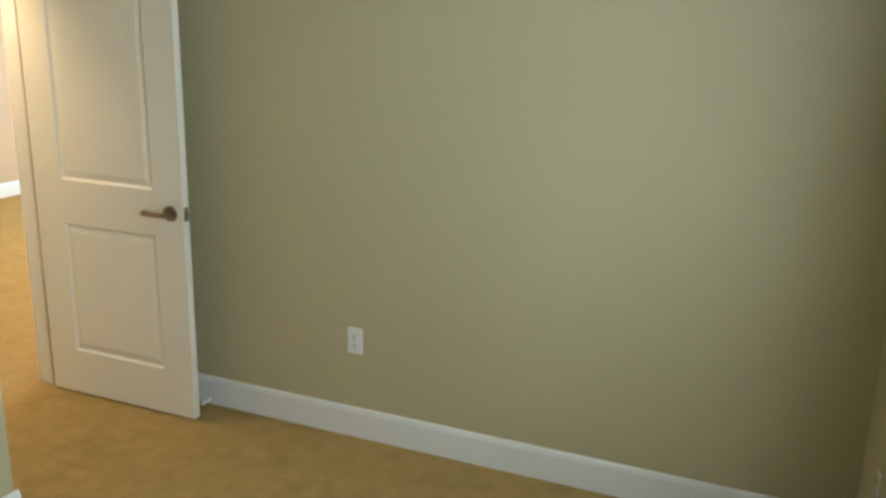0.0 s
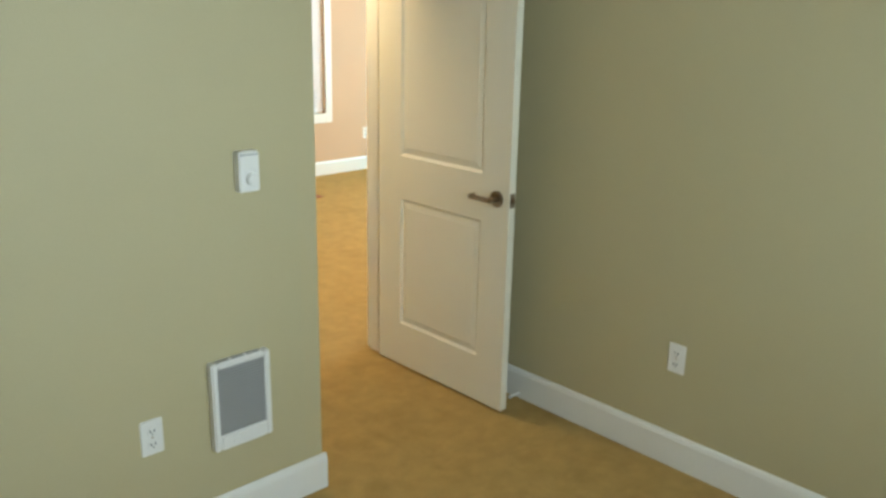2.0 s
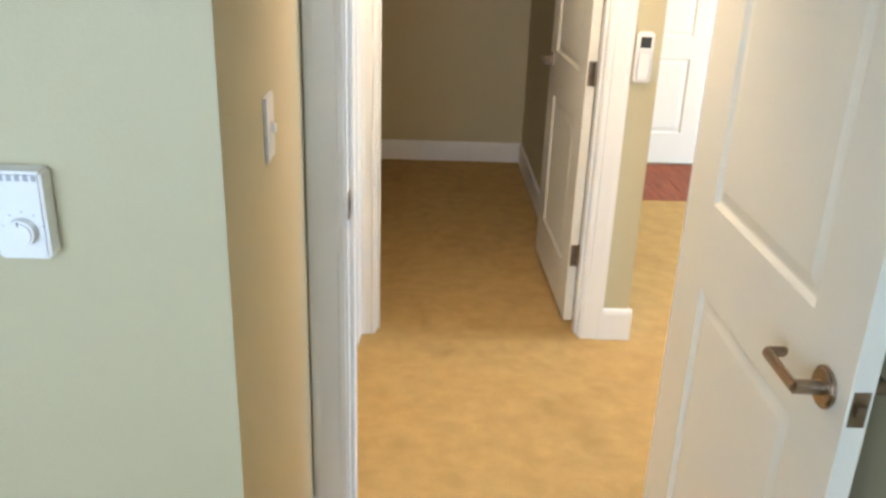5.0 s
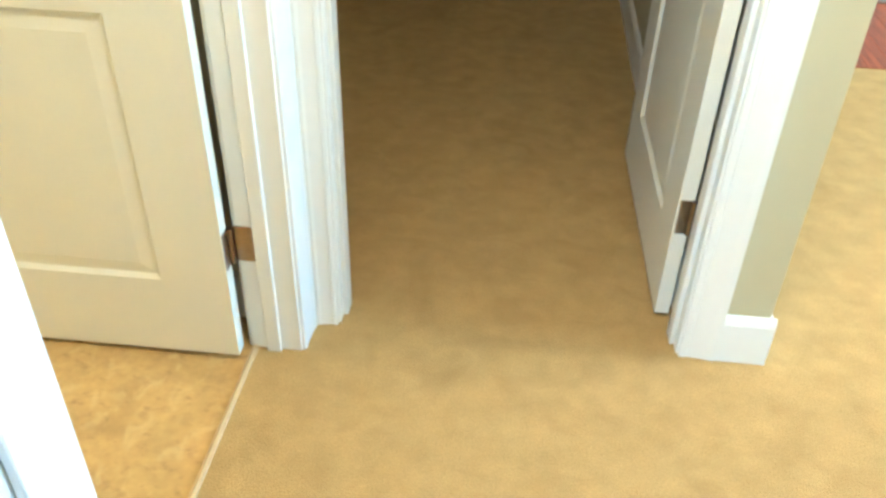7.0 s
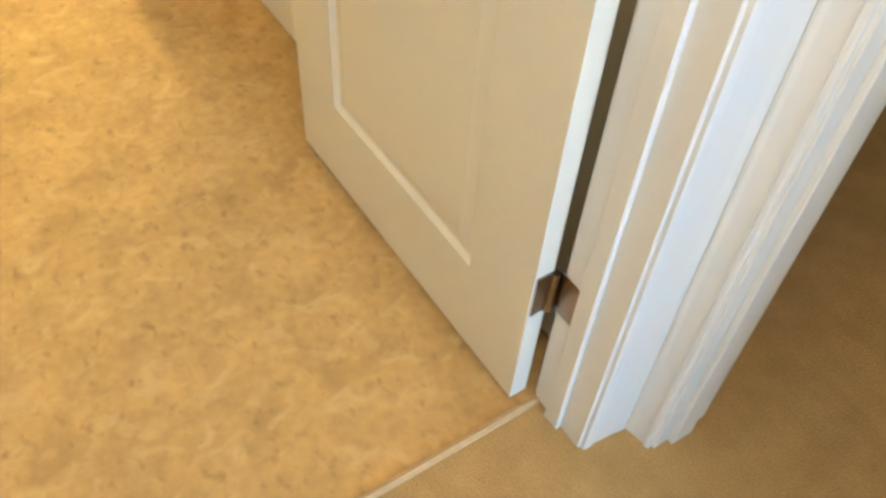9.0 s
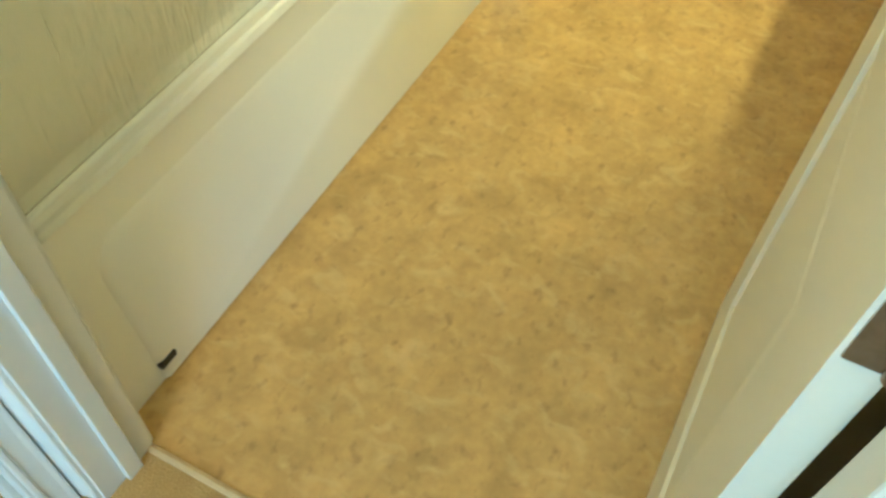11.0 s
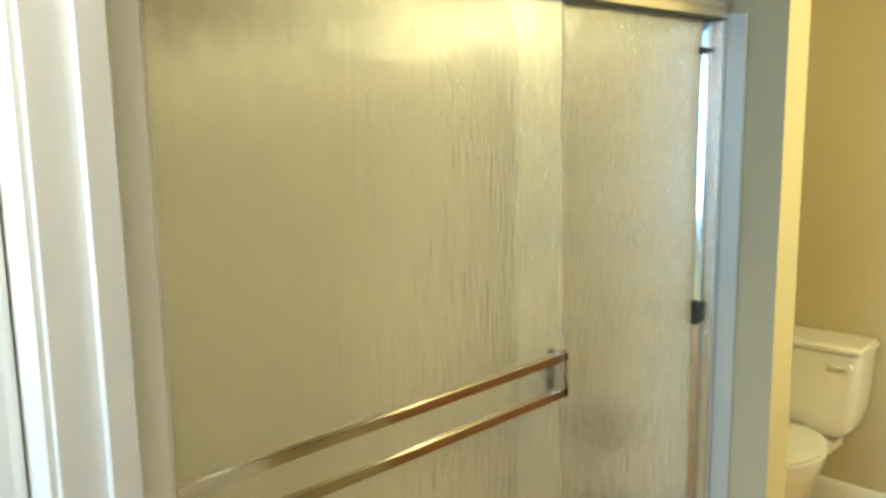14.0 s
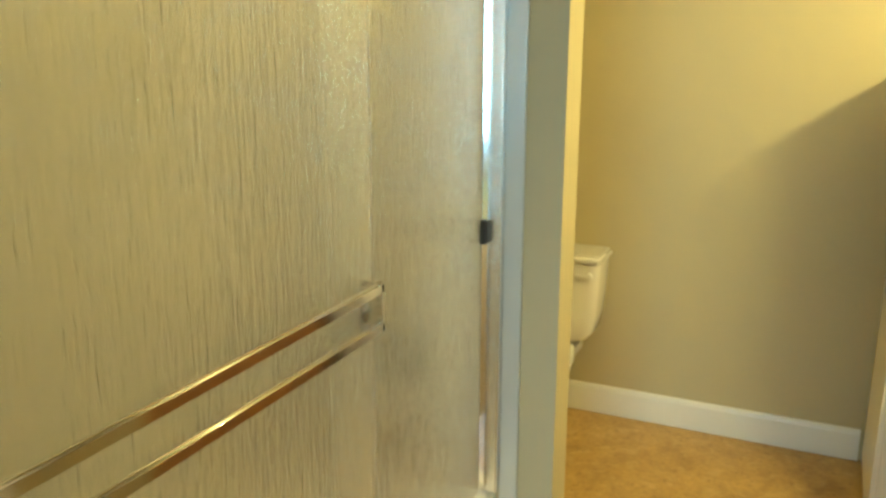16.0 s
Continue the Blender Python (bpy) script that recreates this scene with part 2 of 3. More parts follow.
# ---- floors and ceiling ----
T = 0.115
X_R, Y_P, X_SIDE, Y_Q0, Y_N = 1.045, -0.885, -0.022, -0.13, 1.03
X_W, Y_LIV, Y_S = -3.235, 3.60, -3.525
structure("floor_bedroom", boxes((-3.6, 1.1, -3.9, -0.835, -0.1, 0), (-0.05, 1.1, -0.835, -0.06, -0.1, 0), (-0.109, 1.17, -0.06, 1.09, -0.1, 0), (-1.53, 1.17, 1.09, 3.75, -0.1, 0), (-2.3, -1.53, 1.67, 3.75, -0.1, 0), (1.17, 6.0, -0.06, 2.815, -0.1, 0), (1.17, 1.42, 2.815, 3.75, -0.1, 0), (2.66, 6.0, 2.815, 3.75, -0.1, 0)), M_CARPET, "tan cut-pile carpet running through the bedroom, hall and living room", "carpet")
structure("floor_bathroom", boxes((-3.4, -0.109, -0.85, 1.66, -0.1, -0.003)), M_VINYL, "mottled golden tan sheet vinyl bathroom floor", "vinyl floor")
structure("ceiling", boxes((-3.7, 6.1, -4.0, 3.9, CEIL, CEIL + 0.1)), M_CEIL, "white painted ceiling over the whole flat", "ceiling")

# ---- walls ----
DH = 2.045
Y_A = 1.62                    # back of the vanity alcove
BQ0, BQ1 = 0.058, 0.908      # bedroom doorway, along x
BA0, BA1 = 0.045, 0.932      # bathroom doorway, along y
CL0, CL1 = 0.058, 0.890      # second room's doorway, along x
structure("wall_bedroom_east", boxes((X_R, X_R + T, Y_S - 0.1, 0, 0, CEIL)), M_WALL, "beige painted bedroom wall with white baseboard")
structure("wall_bedroom_north", boxes((-3.6, X_SIDE, Y_P, Y_P + T, 0, CEIL), (-T, X_SIDE, Y_P + T, 0.0, 0, CEIL)), M_WALL, "beige painted bedroom wall carrying the thermostat and heater")
structure("wall_bedroom_door", boxes((X_SIDE, BQ0, Y_Q0, -0.001, 0, CEIL), (BQ1, X_R, Y_Q0, 0, 0, CEIL), (BQ0, BQ1, Y_Q0, 0, DH, CEIL)), M_WALL, "beige painted wall around the bedroom doorway")
structure("wall_bedroom_west", boxes((-3.6, -3.5, Y_S, Y_P, 0, CEIL)), M_WALL, "plain beige bedroom wall")
structure("wall_bedroom_south", boxes((-3.6, -1.40, Y_S - 0.1, Y_S, 0, CEIL), (0.20, X_R, Y_S - 0.1, Y_S, 0, CEIL), (-1.40, 0.20, Y_S - 0.1, Y_S, 0, 0.85), (-1.40, 0.20, Y_S - 0.1, Y_S, 2.15, CEIL)), M_WALL, "beige bedroom wall with the window opening")
structure("wall_bathroom_east", boxes((-T, 0, 0, BA0, 0, CEIL), (-T, 0, BA1, Y_N, 0, CEIL), (-T, 0, BA0, BA1, DH, CEIL)), M_WALL, "beige wall around the bathroom doorway")
structure("wall_hall_north", boxes((-1.47, CL0, Y_N, Y_N + T, 0, CEIL), (CL1, 1.066, Y_N, Y_N + T, 0, CEIL), (CL0, CL1, Y_N, Y_N + T, DH, CEIL)), M_WALL, "beige hall wall around the second room's doorway, ending in a stub")
structure("wall_partition", boxes((-1.755, -1.64, Y_P + T, 0.075, 0, CEIL)), M_WALL, "beige partition at the end of the bathtub")
structure("wall_bathroom_west", boxes((X_W - T, X_W, Y_P + T, Y_A + 0.1, 0, CEIL)), M_WALL, "beige bathroom wall behind the toilet")
structure("wall_bathroom_north", boxes((X_W, -1.47, Y_A, Y_A + 0.1, 0, CEIL), (-1.585, -1.47, Y_N + T, Y_A, 0, CEIL)), M_WALL, "beige wall behind vanity and washer")
structure("wall_room_back", boxes((-2.3, 1.066, 3.57, 3.68, 0, CEIL)), M_WALL, "beige back wall of the dark second room")
structure("wall_room_east", boxes((0.90, 1.066, Y_N + T, 3.57, 0, CEIL)), M_WALL, "beige side wall of the second room behind its door")
structure("wall_room_west", boxes((-2.3, -2.2, Y_A + 0.1, 3.57, 0, CEIL)), M_WALL, "plain beige wall of the second room")
EN0, EN1, WN0, WN1, WZ0, WZ1 = 1.57, 2.49, 2.62, 3.25, 0.60, 2.0
structure("wall_living_north", boxes((1.066, EN0, Y_LIV, Y_LIV + T, 0, CEIL), (EN0, EN1, Y_LIV, Y_LIV + T, DH, CEIL), (EN1, WN0, Y_LIV, Y_LIV + T, 0, CEIL), (WN0, WN1, Y_LIV, Y_LIV + T, 0, WZ0), (WN0, WN1, Y_LIV, Y_LIV + T, WZ1, CEIL), (WN1, 6.0, Y_LIV, Y_LIV + T, 0, CEIL)), M_WARMWALL, "warm beige living room wall with entry door and window")
structure("wall_living_east", boxes((5.9, 6.0, -0.1, 0.25, 0, CEIL), (5.9, 6.0, 1.95, Y_LIV, 0, CEIL), (5.9, 6.0, 0.25, 1.95, 0, 0.5), (5.9, 6.0, 0.25, 1.95, 2.2, CEIL)), M_WALL, "beige living room wall with a wide window opening")
structure("wall_living_south", boxes((X_R + T, 6.0, -T, 0, 0, CEIL)), M_WALL, "plain beige living room wall")

# ---- baseboards ----
BB_H, BB_T = 0.132, 0.014


def baseboard(a, b, side, at, h=BB_H, label="white painted tall baseboard with an eased top"):
    """Along x (side n/s) or y (side e/w): the wall's face lies at `at`; the board stands out to that side."""
    out = 1 if side in "ne" else -1
    pts = [(at, 0), (at + out * BB_T, 0), (at + out * BB_T, h - 0.022), (at + out * BB_T * 0.75, h - 0.008), (at + out * BB_T * 0.35, h), (at, h)]
    ob = structure("baseboard", profile(pts, a, b, "x" if side in "ns" else "y"), M_TRIM, label, "baseboard")
    return ob


baseboard(Y_S, Y_Q0 - 0.016, "w", X_R)
baseboard(-3.5, X_SIDE + BB_T, "s", Y_P)
baseboard(Y_P, Y_Q0 - 0.018, "e", X_SIDE)
baseboard(Y_S, Y_P, "e", -3.5)
baseboard(-3.5, X_R - BB_T, "n", Y_S)
baseboard(0.963, 1.066 + BB_T, "s", Y_N)
baseboard(Y_N, 3.60, "e", 1.066)
baseboard(-2.2, 0.90, "s", 3.57)
baseboard(Y_N + T + 0.02, 3.57 - BB_T, "w", 0.90)
baseboard(2.555, 5.9, "s", Y_LIV)
baseboard(-0.008, 0.075 + BB_T, "e", -1.64)
baseboard(-1.755 - BB_T, -1.64, "n", 0.075)
baseboard(-0.75, 0.075, "w", -1.755)
baseboard(Y_P + T, 0.86, "e", X_W)
baseboard(X_W + BB_T, -1.755, "n", Y_P + T)
baseboard(-1.47, -0.14, "s", Y_N)

# ---- doors ----


def lever_set(parent, x, z, y_face, out, toward):
    """A lever handle on a leaf's face: rose, neck and return lever."""
    h = part("lever_handle", rod(bmesh.new(), (x, y_face if out > 0 else y_face - 0.012, z), "y", 0.012, 0.033, n=28, bevel=0.004), M_NICKEL, parent, "satin bronze lever handle on a round rose", smooth=True)
    bm = bmesh.new()
    y1 = y_face + out * 0.052
    rod(bm, (x, min(y_face + out * 0.01, y1), z), "y", 0.042, 0.0115, n=18)
    a, b = sorted((x + toward * 0.010, x - toward * 0.112))
    box(bm, a, b, y1 - 0.007, y1 + 0.007, z - 0.010, z + 0.010, bevel=0.005)
    e = x - toward * 0.108
    ya, yb = sorted((y1, y1 - out * 0.034))
    box(bm, e - 0.006, e + 0.006, ya, yb, z - 0.009, z + 0.009, bevel=0.004)
    part("lever", bm, M_NICKEL, h, smooth=True)


def panel_face(bm, x0, x1, z0, z1, y, out):
    """A sunk and raised moulded panel on one face of a leaf."""
    rings = [(0, 0), (0.010, 0.009), (0.016, 0.009), (0.040, 0.0035)]
    rows = []
    for inset, deep in rings:
        yy = y - out * deep
        rows.append([bm.verts.new(p) for p in ((x0 + inset, yy, z0 + inset), (x1 - inset, yy, z0 + inset), (x1 - inset, yy, z1 - inset), (x0 + inset, yy, z1 - inset))])
    for a, b in zip(rows, rows[1:]):
        for i in range(4):
            bm.faces.new((a[i], a[(i + 1) % 4], b[(i + 1) % 4], b[i]))
    bm.faces.new(rows[-1])


def leaf(parent, m, w, flip, label, lever_z=0.945, z_split=(0.218, 0.815, 1.008, 1.90), hinges=True, stile=0.15):
    """A two-panel door leaf. Local x from the hinge to the latch, y the thickness, the hinge pin at the y=0 face."""
    t = 0.035
    zb, zm0, zm1, zt = z_split
    x0, x1, H, g = stile, w - stile, 2.03, 0.012
    bm = boxes((0, x0, 0, t, g, H), (x1, w, 0, t, g, H), (x0, x1, 0, t, g, zb), (x0, x1, 0, t, zm0, zm1), (x0, x1, 0, t, zt, H))
    ob = part("door_leaf", bm, M_DOOR, parent, label, m=m)
    for za, zc in ((zb, zm0), (zm1, zt)):
        pm = bmesh.new()
        for y, out in ((0, -1), (t, 1)):
            panel_face(pm, x0, x1, za, zc, y, out)
        part("panel", pm, M_DOOR, ob)
    for y, out in ((0, -1), (t, 1)):
        lever_set(ob, w - 0.062, lever_z, y, out, 1)
    part("latch_plate", boxes((w - 0.001, w + 0.0015, t / 2 - 0.0125, t / 2 + 0.0125, lever_z - 0.029, lever_z + 0.029), (w, w + 0.011, t / 2 - 0.007, t / 2 + 0.006, lever_z - 0.009, lever_z + 0.009)), M_NICKEL, ob, "dark bronze latch plate")
    if hinges:
        for z in (0.30, 1.025, 1.79):
            hb = boxes((-0.0025, 0.0, 0.002, t - 0.004, z - 0.045, z + 0.045))
            rod(hb, (-0.005, flip, z - 0.045), "z", 0.09, 0.0068, n=14)
            part("hinge", hb, M_NICKEL, ob, "bronze butt hinge", smooth=True)
    return ob


CASE = [(0, 0), (0, 0.009), (0.003, 0.011), (0.010, 0.012), (0.014, 0.0095), (0.022, 0.0105), (0.046, 0.0135), (0.054, 0.016), (0.060, 0.0165), (0.060, 0)]


def frame_door(name, label, along, c0, c1, w0, w1, sides, stop=None, narrow=None):
    """Jambs, head, stops and casings of a doorway. along: the wall's direction; w0..w1: its two faces."""
    d = thing(name, pose(0, 0, 0), label, "doorway", kind="structure")
    j = 0.014

    def put(nm, bm, lab=""):
        return part(nm, bm, M_TRIM, d, lab)

    def rect(a0, a1, b0, b1, z0, z1):
        return boxes((a0, a1, b0, b1, z0, z1) if along == "x" else (b0, b1, a0, a1, z0, z1), bevel=0.0015, seg=1)

    put("jamb", rect(c0, c0 + j, w0 - 0.002, w1 + 0.002, 0, DH))
    put("jamb", rect(c1 - j, c1, w0 - 0.002, w1 + 0.002, 0, DH))
    put("head_jamb", rect(c0 + j, c1 - j, w0 - 0.002, w1 + 0.002, DH - j, DH))
    if stop:
        s0, s1 = stop
        put("door_stop", rect(c0 + j, c0 + j + 0.011, s0, s1, 0, DH - j))
        put("door_stop", rect(c1 - j - 0.011, c1 - j, s0, s1, 0, DH - j))
        put("door_stop", rect(c0 + j + 0.011, c1 - j - 0.011, s0, s1, DH - j - 0.011, DH - j))
    for face, out in sides:
        for start, grow in ((c0 + 0.008, -1), (c1 - 0.008, 1)):
            wd = (narrow or {}).get((face, grow), 0.082)
            pts = [(start + grow * p * wd / 0.060, face + out * q) for p, q in CASE]
            if along == "y":
                pts = [(q, p) for p, q in pts]
            put("casing", profile(pts, 0, DH + 0.05, "z"))
        pts = [(face + out * q, DH - 0.008 + p) for p, q in CASE]
        put("head_casing", profile(pts, c0 + 0.01, c1 - 0.01, along))
    return d


door_1 = frame_door("door_1", "white bedroom doorway with its two-panel door standing open", "x", BQ0, BQ1, Y_Q0, 0, ((Y_Q0, -1), (0, 1)), (Y_Q0 + 0.038, -0.03), {(Y_Q0, -1): 0.084, (0, -1): 0.046})
LEAF1 = leaf(door_1, pose(0.856, -0.134, 0, 0, 0, -90.0), 0.80, 0.035, "white two-panel door leaf, open into the bedroom", lever_z=0.92)
door_2 = frame_door("door_2", "white bathroom doorway with its two-panel door open inwards", "y", BA0, BA1, -T, 0, ((0, 1), (-T, -1)), (-T + 0.037, -0.045), {(0, -1): 0.044, (0, 1): 0.088})
leaf(door_2, pose(-0.133, 0.907, 0, 0, 0, 180.3), 0.76, 0.0, "white two-panel door leaf, open into the bathroom", lever_z=0.945)
door_3 = frame_door("door_3", "white doorway of the dark second room with its door open inwards", "x", CL0, CL1, Y_N, Y_N + T, ((Y_N, -1),), (Y_N + 0.03, Y_N + T - 0.038), {(Y_N, -1): 0.0495})
leaf(door_3, pose(0.872, Y_N + T + 0.016, 0, 0, 0, 91.5), 0.80, 0.0, "white two-panel door leaf, open into the second room", lever_z=0.96)


def jamb_hinges(parent, x0, x1, y0, y1):
    for z in (0.30, 1.025, 1.79):
        part("hinge_plate", boxes((x0, x1, y0, y1, z - 0.045, z + 0.045), bevel=0.0008, seg=1), M_NICKEL, parent, "bronze hinge plate")


jamb_hinges(door_1, BQ1 - 0.0160, BQ1 - 0.0135, Y_Q0 - 0.004, Y_Q0 + 0.032)
jamb_hinges(door_2, -T - 0.014, -T + 0.034, BA1 - 0.0160, BA1 - 0.0135)
jamb_hinges(door_3, CL1 - 0.0160, CL1 - 0.0135, Y_N + T - 0.034, Y_N + T + 0.014)


def strike_plate(parent, m):
    pts = []
    for cy, cz, a0 in ((0.009, 0.022, 0), (-0.009, 0.022, 90), (-0.009, -0.022, 180), (0.009, -0.022, 270)):
        pts += [(cy + 0.010 * math.cos(radians(a0 + k * 18)), cz + 0.010 * math.sin(radians(a0 + k * 18))) for k in range(6)]
    s = part("strike_plate", loft([[(x, y, z) for y, z in pts] for x in (-0.001, 0.0026)]), M_NICKEL, parent, "bronze strike plate with a latch hole", m=m)
    part("latch_hole", boxes((0.0020, 0.0034, -0.009, 0.006, -0.012, 0.012), bevel=0.0004, seg=1), M_DARK, s)


strike_plate(door_1, pose(BQ0 + 0.0145, Y_Q0 + 0.020, 0.925, 180, 0, 0))
strike_plate(door_2, pose(-T + 0.018, BA0 + 0.0145, 0.925, 0, 0, 90))

structure("threshold_strip", profile([(-0.118, -0.003), (-0.100, -0.003), (-0.102, 0.004), (-0.109, 0.006), (-0.116, 0.003)], BA0 + 0.014, BA1 - 0.014, "y"), M_STRIP, "pale strip where the carpet meets the vinyl", "threshold")

# ---- bathtub with its sliding doors ----
TX0, TX1, TY0, TY1, TZ = -1.636, -T - 0.003, Y_P + T + 0.003, -0.058, 0.464


def bathtub():
    tub = thing("bathtub", pose(0, 0, 0), "white acrylic alcove bathtub with a panelled apron", "bathtub")
    foot, head = -0.006, TY1 - 0.010

    def face(z):
        return foot + (head - foot) * z / (TZ - 0.03)

    part("apron", profile([(TY1 - 0.05, 0), (foot, 0), (head, TZ - 0.03), (TY1 - 0.05, TZ - 0.03)], TX0, TX1, "x"), M_TUB, tub)
    # a raised field on the apron, sloped at its border
    rings = []
    for inset, proud in ((0.0, -0.001), (0.012, 0.007)):
        x0, x1, z0, z1, r = TX0 + 0.03 + inset, TX1 - 0.11 - inset, -0.02, TZ - 0.105 - inset, 0.07
        ring = [(x0, 0, 0.001), (x1, 0, 0.001)]
        ring += [(x1 - r + r * math.cos(a), 0, z1 - r + r * math.sin(a)) for a in np.linspace(0, math.pi / 2, 7)]
        ring += [(x0 + r + r * math.cos(a), 0, z1 - r + r * math.sin(a)) for a in np.linspace(math.pi / 2, math.pi, 7)]
        rings.append([(x, face(z) + proud, z) for x, _, z in ring])
    part("apron_panel", loft(rings), M_TUB, tub, smooth=True)
    rim = []
    for y0, y1 in ((TY1 - 0.085, TY1), (TY0, TY0 + 0.06)):
        rim.append((TX0, TX1, y0, y1, TZ - 0.052, TZ))
    rim += [(TX0, TX0 + 0.07, TY0 + 0.06, TY1 - 0.085, TZ - 0.052, TZ), (TX1 - 0.07, TX1, TY0 + 0.06, TY1 - 0.085, TZ - 0.052, TZ)]
    part("rim", boxes(*rim, bevel=0.022, seg=5), M_TUB, tub, smooth=True)
    def ring(ins, z, r):
        x0, x1, y0, y1 = TX0 + ins, TX1 - ins, TY0 + ins - 0.01, TY1 - ins - 0.015
        out = []
        for cx, cy, a0 in ((x1 - r, y1 - r, 0), (x0 + r, y1 - r, 90), (x0 + r, y0 + r, 180), (x1 - r, y0 + r, 270)):
            out += [(cx + r * math.cos(radians(a0 + k * 15)), cy + r * math.sin(radians(a0 + k * 15)), z) for k in range(7)]
        return out
    bm = loft([ring(0.068, TZ - 0.004, 0.08), ring(0.085, TZ - 0.12, 0.09), ring(0.12, 0.14, 0.1), ring(0.17, 0.10, 0.1)], close=False)
    bm.faces.new([v for v in bm.verts][-28:])
    part("basin", bm, M_TUB, tub, smooth=True)
    part("badge", boxes((-0.272, -0.230, -0.016, face(0.04) + 0.011, 0.034, 0.050), bevel=0.002), M_RUBBER, tub, "small dark badge")
    return tub


bathtub()
sur = thing("tub_surround", pose(0, 0, 0), "smooth off-white surround panels above the bathtub", "tub surround", kind="structure")
part("back_panel", boxes((TX0 + 0.001, TX1 - 0.001, TY0 - 0.001, TY0 + 0.006, TZ, 1.88), bevel=0.002), M_SURR, sur)
part("end_panel", boxes((TX0 - 0.002, TX0 + 0.006, TY0 + 0.007, -0.10, TZ, 1.88), bevel=0.002), M_SURR, sur)
part("end_panel", boxes((TX1 - 0.006, TX1 + 0.002, TY0 + 0.007, -0.10, TZ, 1.88), bevel=0.002), M_SURR, sur)

GY = -0.088   # outer glass


def shower_door():
    d = thing("sliding_shower_door", pose(0, 0, 0), "silver framed sliding shower door with rain-patterned glass", "shower door")
    hz0, hz1 = 1.897, 1.965
    pts = [(GY + 0.030, hz0), (GY + 0.030, hz0 + 0.016), (GY + 0.022, hz0 + 0.022), (GY + 0.030, hz0 + 0.030), (GY + 0.030, hz0 + 0.048), (GY + 0.020, hz0 + 0.056), (GY + 0.016, hz1), (GY - 0.045, hz1), (GY - 0.045, hz0), (GY - 0.035, hz0), (GY - 0.035, hz0 + 0.03), (GY + 0.02, hz0 + 0.03), (GY + 0.02, hz0)]
    part("header_rail", profile(pts, TX0 + 0.001, TX1 - 0.001, "x"), M_ALU, d, "ribbed silver header rail")
    # near-black strip drawn where the gap below the header lies in shade
    part("header_gap_strip", boxes((TX0 + 0.03, TX1 - 0.03, GY + 0.0045, GY + 0.020, hz0 - 0.005, hz0 - 0.001)), M_RUBBER, d, "dark strip standing in for the shaded gap under the header")
    pts = [(GY + 0.008, TZ - 0.006), (GY + 0.007, TZ + 0.003), (GY + 0.005, TZ + 0.005), (GY + 0.004, TZ + 0.005), (GY - 0.008, TZ + 0.010), (GY - 0.02, TZ + 0.022), (GY - 0.045, TZ + 0.022), (GY - 0.045, TZ - 0.002)]
    part("bottom_track", profile(pts, TX0 + 0.001, TX1 - 0.001, "x"), M_PLASTIC, d)
    for x0, x1 in ((TX0 - 0.003, TX0 + 0.028), (TX1 - 0.028, TX1 + 0.002)):
        part("wall_jamb", boxes((x0, x1, GY - 0.04, GY + 0.020, TZ + 0.02, hz0), bevel=0.004), M_ALU, d)
    part("edge_trim", boxes((TX0 - 0.003, TX0 + 0.006, GY + 0.0205, -0.020, 0, hz0 + 0.01), bevel=0.002), M_STRIPMETAL, d, "flat satin silver trim strip on the partition")
    for nm, x0, x1, y in (("outer_pane", -1.015, TX1 - 0.02, GY), ("inner_pane", TX0 + 0.040, -0.91, GY - 0.026)):
        g = part(nm, boxes((x0, x1, y - 0.003, y + 0.003, TZ + 0.012, hz0 + 0.02)), M_RAIN, d, "obscure glass with vertical rain ripples")
        g.visible_shadow = False
    h = part("towel_bar", bmesh_bars(), M_CHROME, d, "double chrome towel bar", smooth=True)
    for x in (-0.985, -0.148):
        part("bracket", boxes((x - 0.006, x + 0.006, GY + 0.003, GY + 0.040, 1.140, 1.234), (x - 0.016, x + 0.016, GY + 0.0035, GY + 0.008, 1.140, 1.234), bevel=0.002), M_CHROME, h)
    for z in (1.19, 1.825):
        part("bumper", boxes((TX0 + 0.026, TX0 + 0.05, GY - 0.035, GY - 0.008, z - 0.03, z + 0.03) if z < 1.5 else (TX0 + 0.026, TX0 + 0.05, GY - 0.035, GY - 0.008, z - 0.008, z + 0.008), bevel=0.003), M_RUBBER, d, "black rubber bumper")
    # face tilted to mirror the east daylight, so the highlight is built into the shape
    part("pane_edge_strip", profile([(TX0 + 0.029, GY - 0.022), (TX0 + 0.044, GY - 0.022), (TX0 + 0.040, GY - 0.0095), (TX0 + 0.029, GY - 0.0095)], TZ + 0.035, hz0, "z"), M_CHROME, d)
    return d


def bmesh_bars():
    bm = bmesh.new()
    for z in (1.151, 1.223):
        box(bm, -0.995, -0.138, GY + 0.028, GY + 0.040, z - 0.011, z + 0.011, bevel=0.004, seg=3)
    return bm


shower_door()
arm = thing("shower_fixture", pose(-1.64, -0.43, 2.045), "bronze-toned shower arm with its wall flange", "shower arm")
part("flange", rod(bmesh.new(), (0.0, 0, 0), "x", 0.012, 0.032, 0.018), M_NICKEL, arm, smooth=True)
bm = rod(bmesh.new(), (0.008, 0, 0), "x", 0.10, 0.0095)
part("pipe", bm, M_NICKEL, arm, smooth=True)
bm = rod(bmesh.new(), (0, 0, 0), "z", 0.06, 0.012, 0.035)
part("shower_head", bm, M_CHROME, arm, smooth=True, m=pose(0.105, 0, 0.0, 0, 160, 0))
val = thing("shower_valve", pose(TX0 + 0.0055, -0.43, 0.80), "round dark bronze shower valve on the surround", "shower valve")
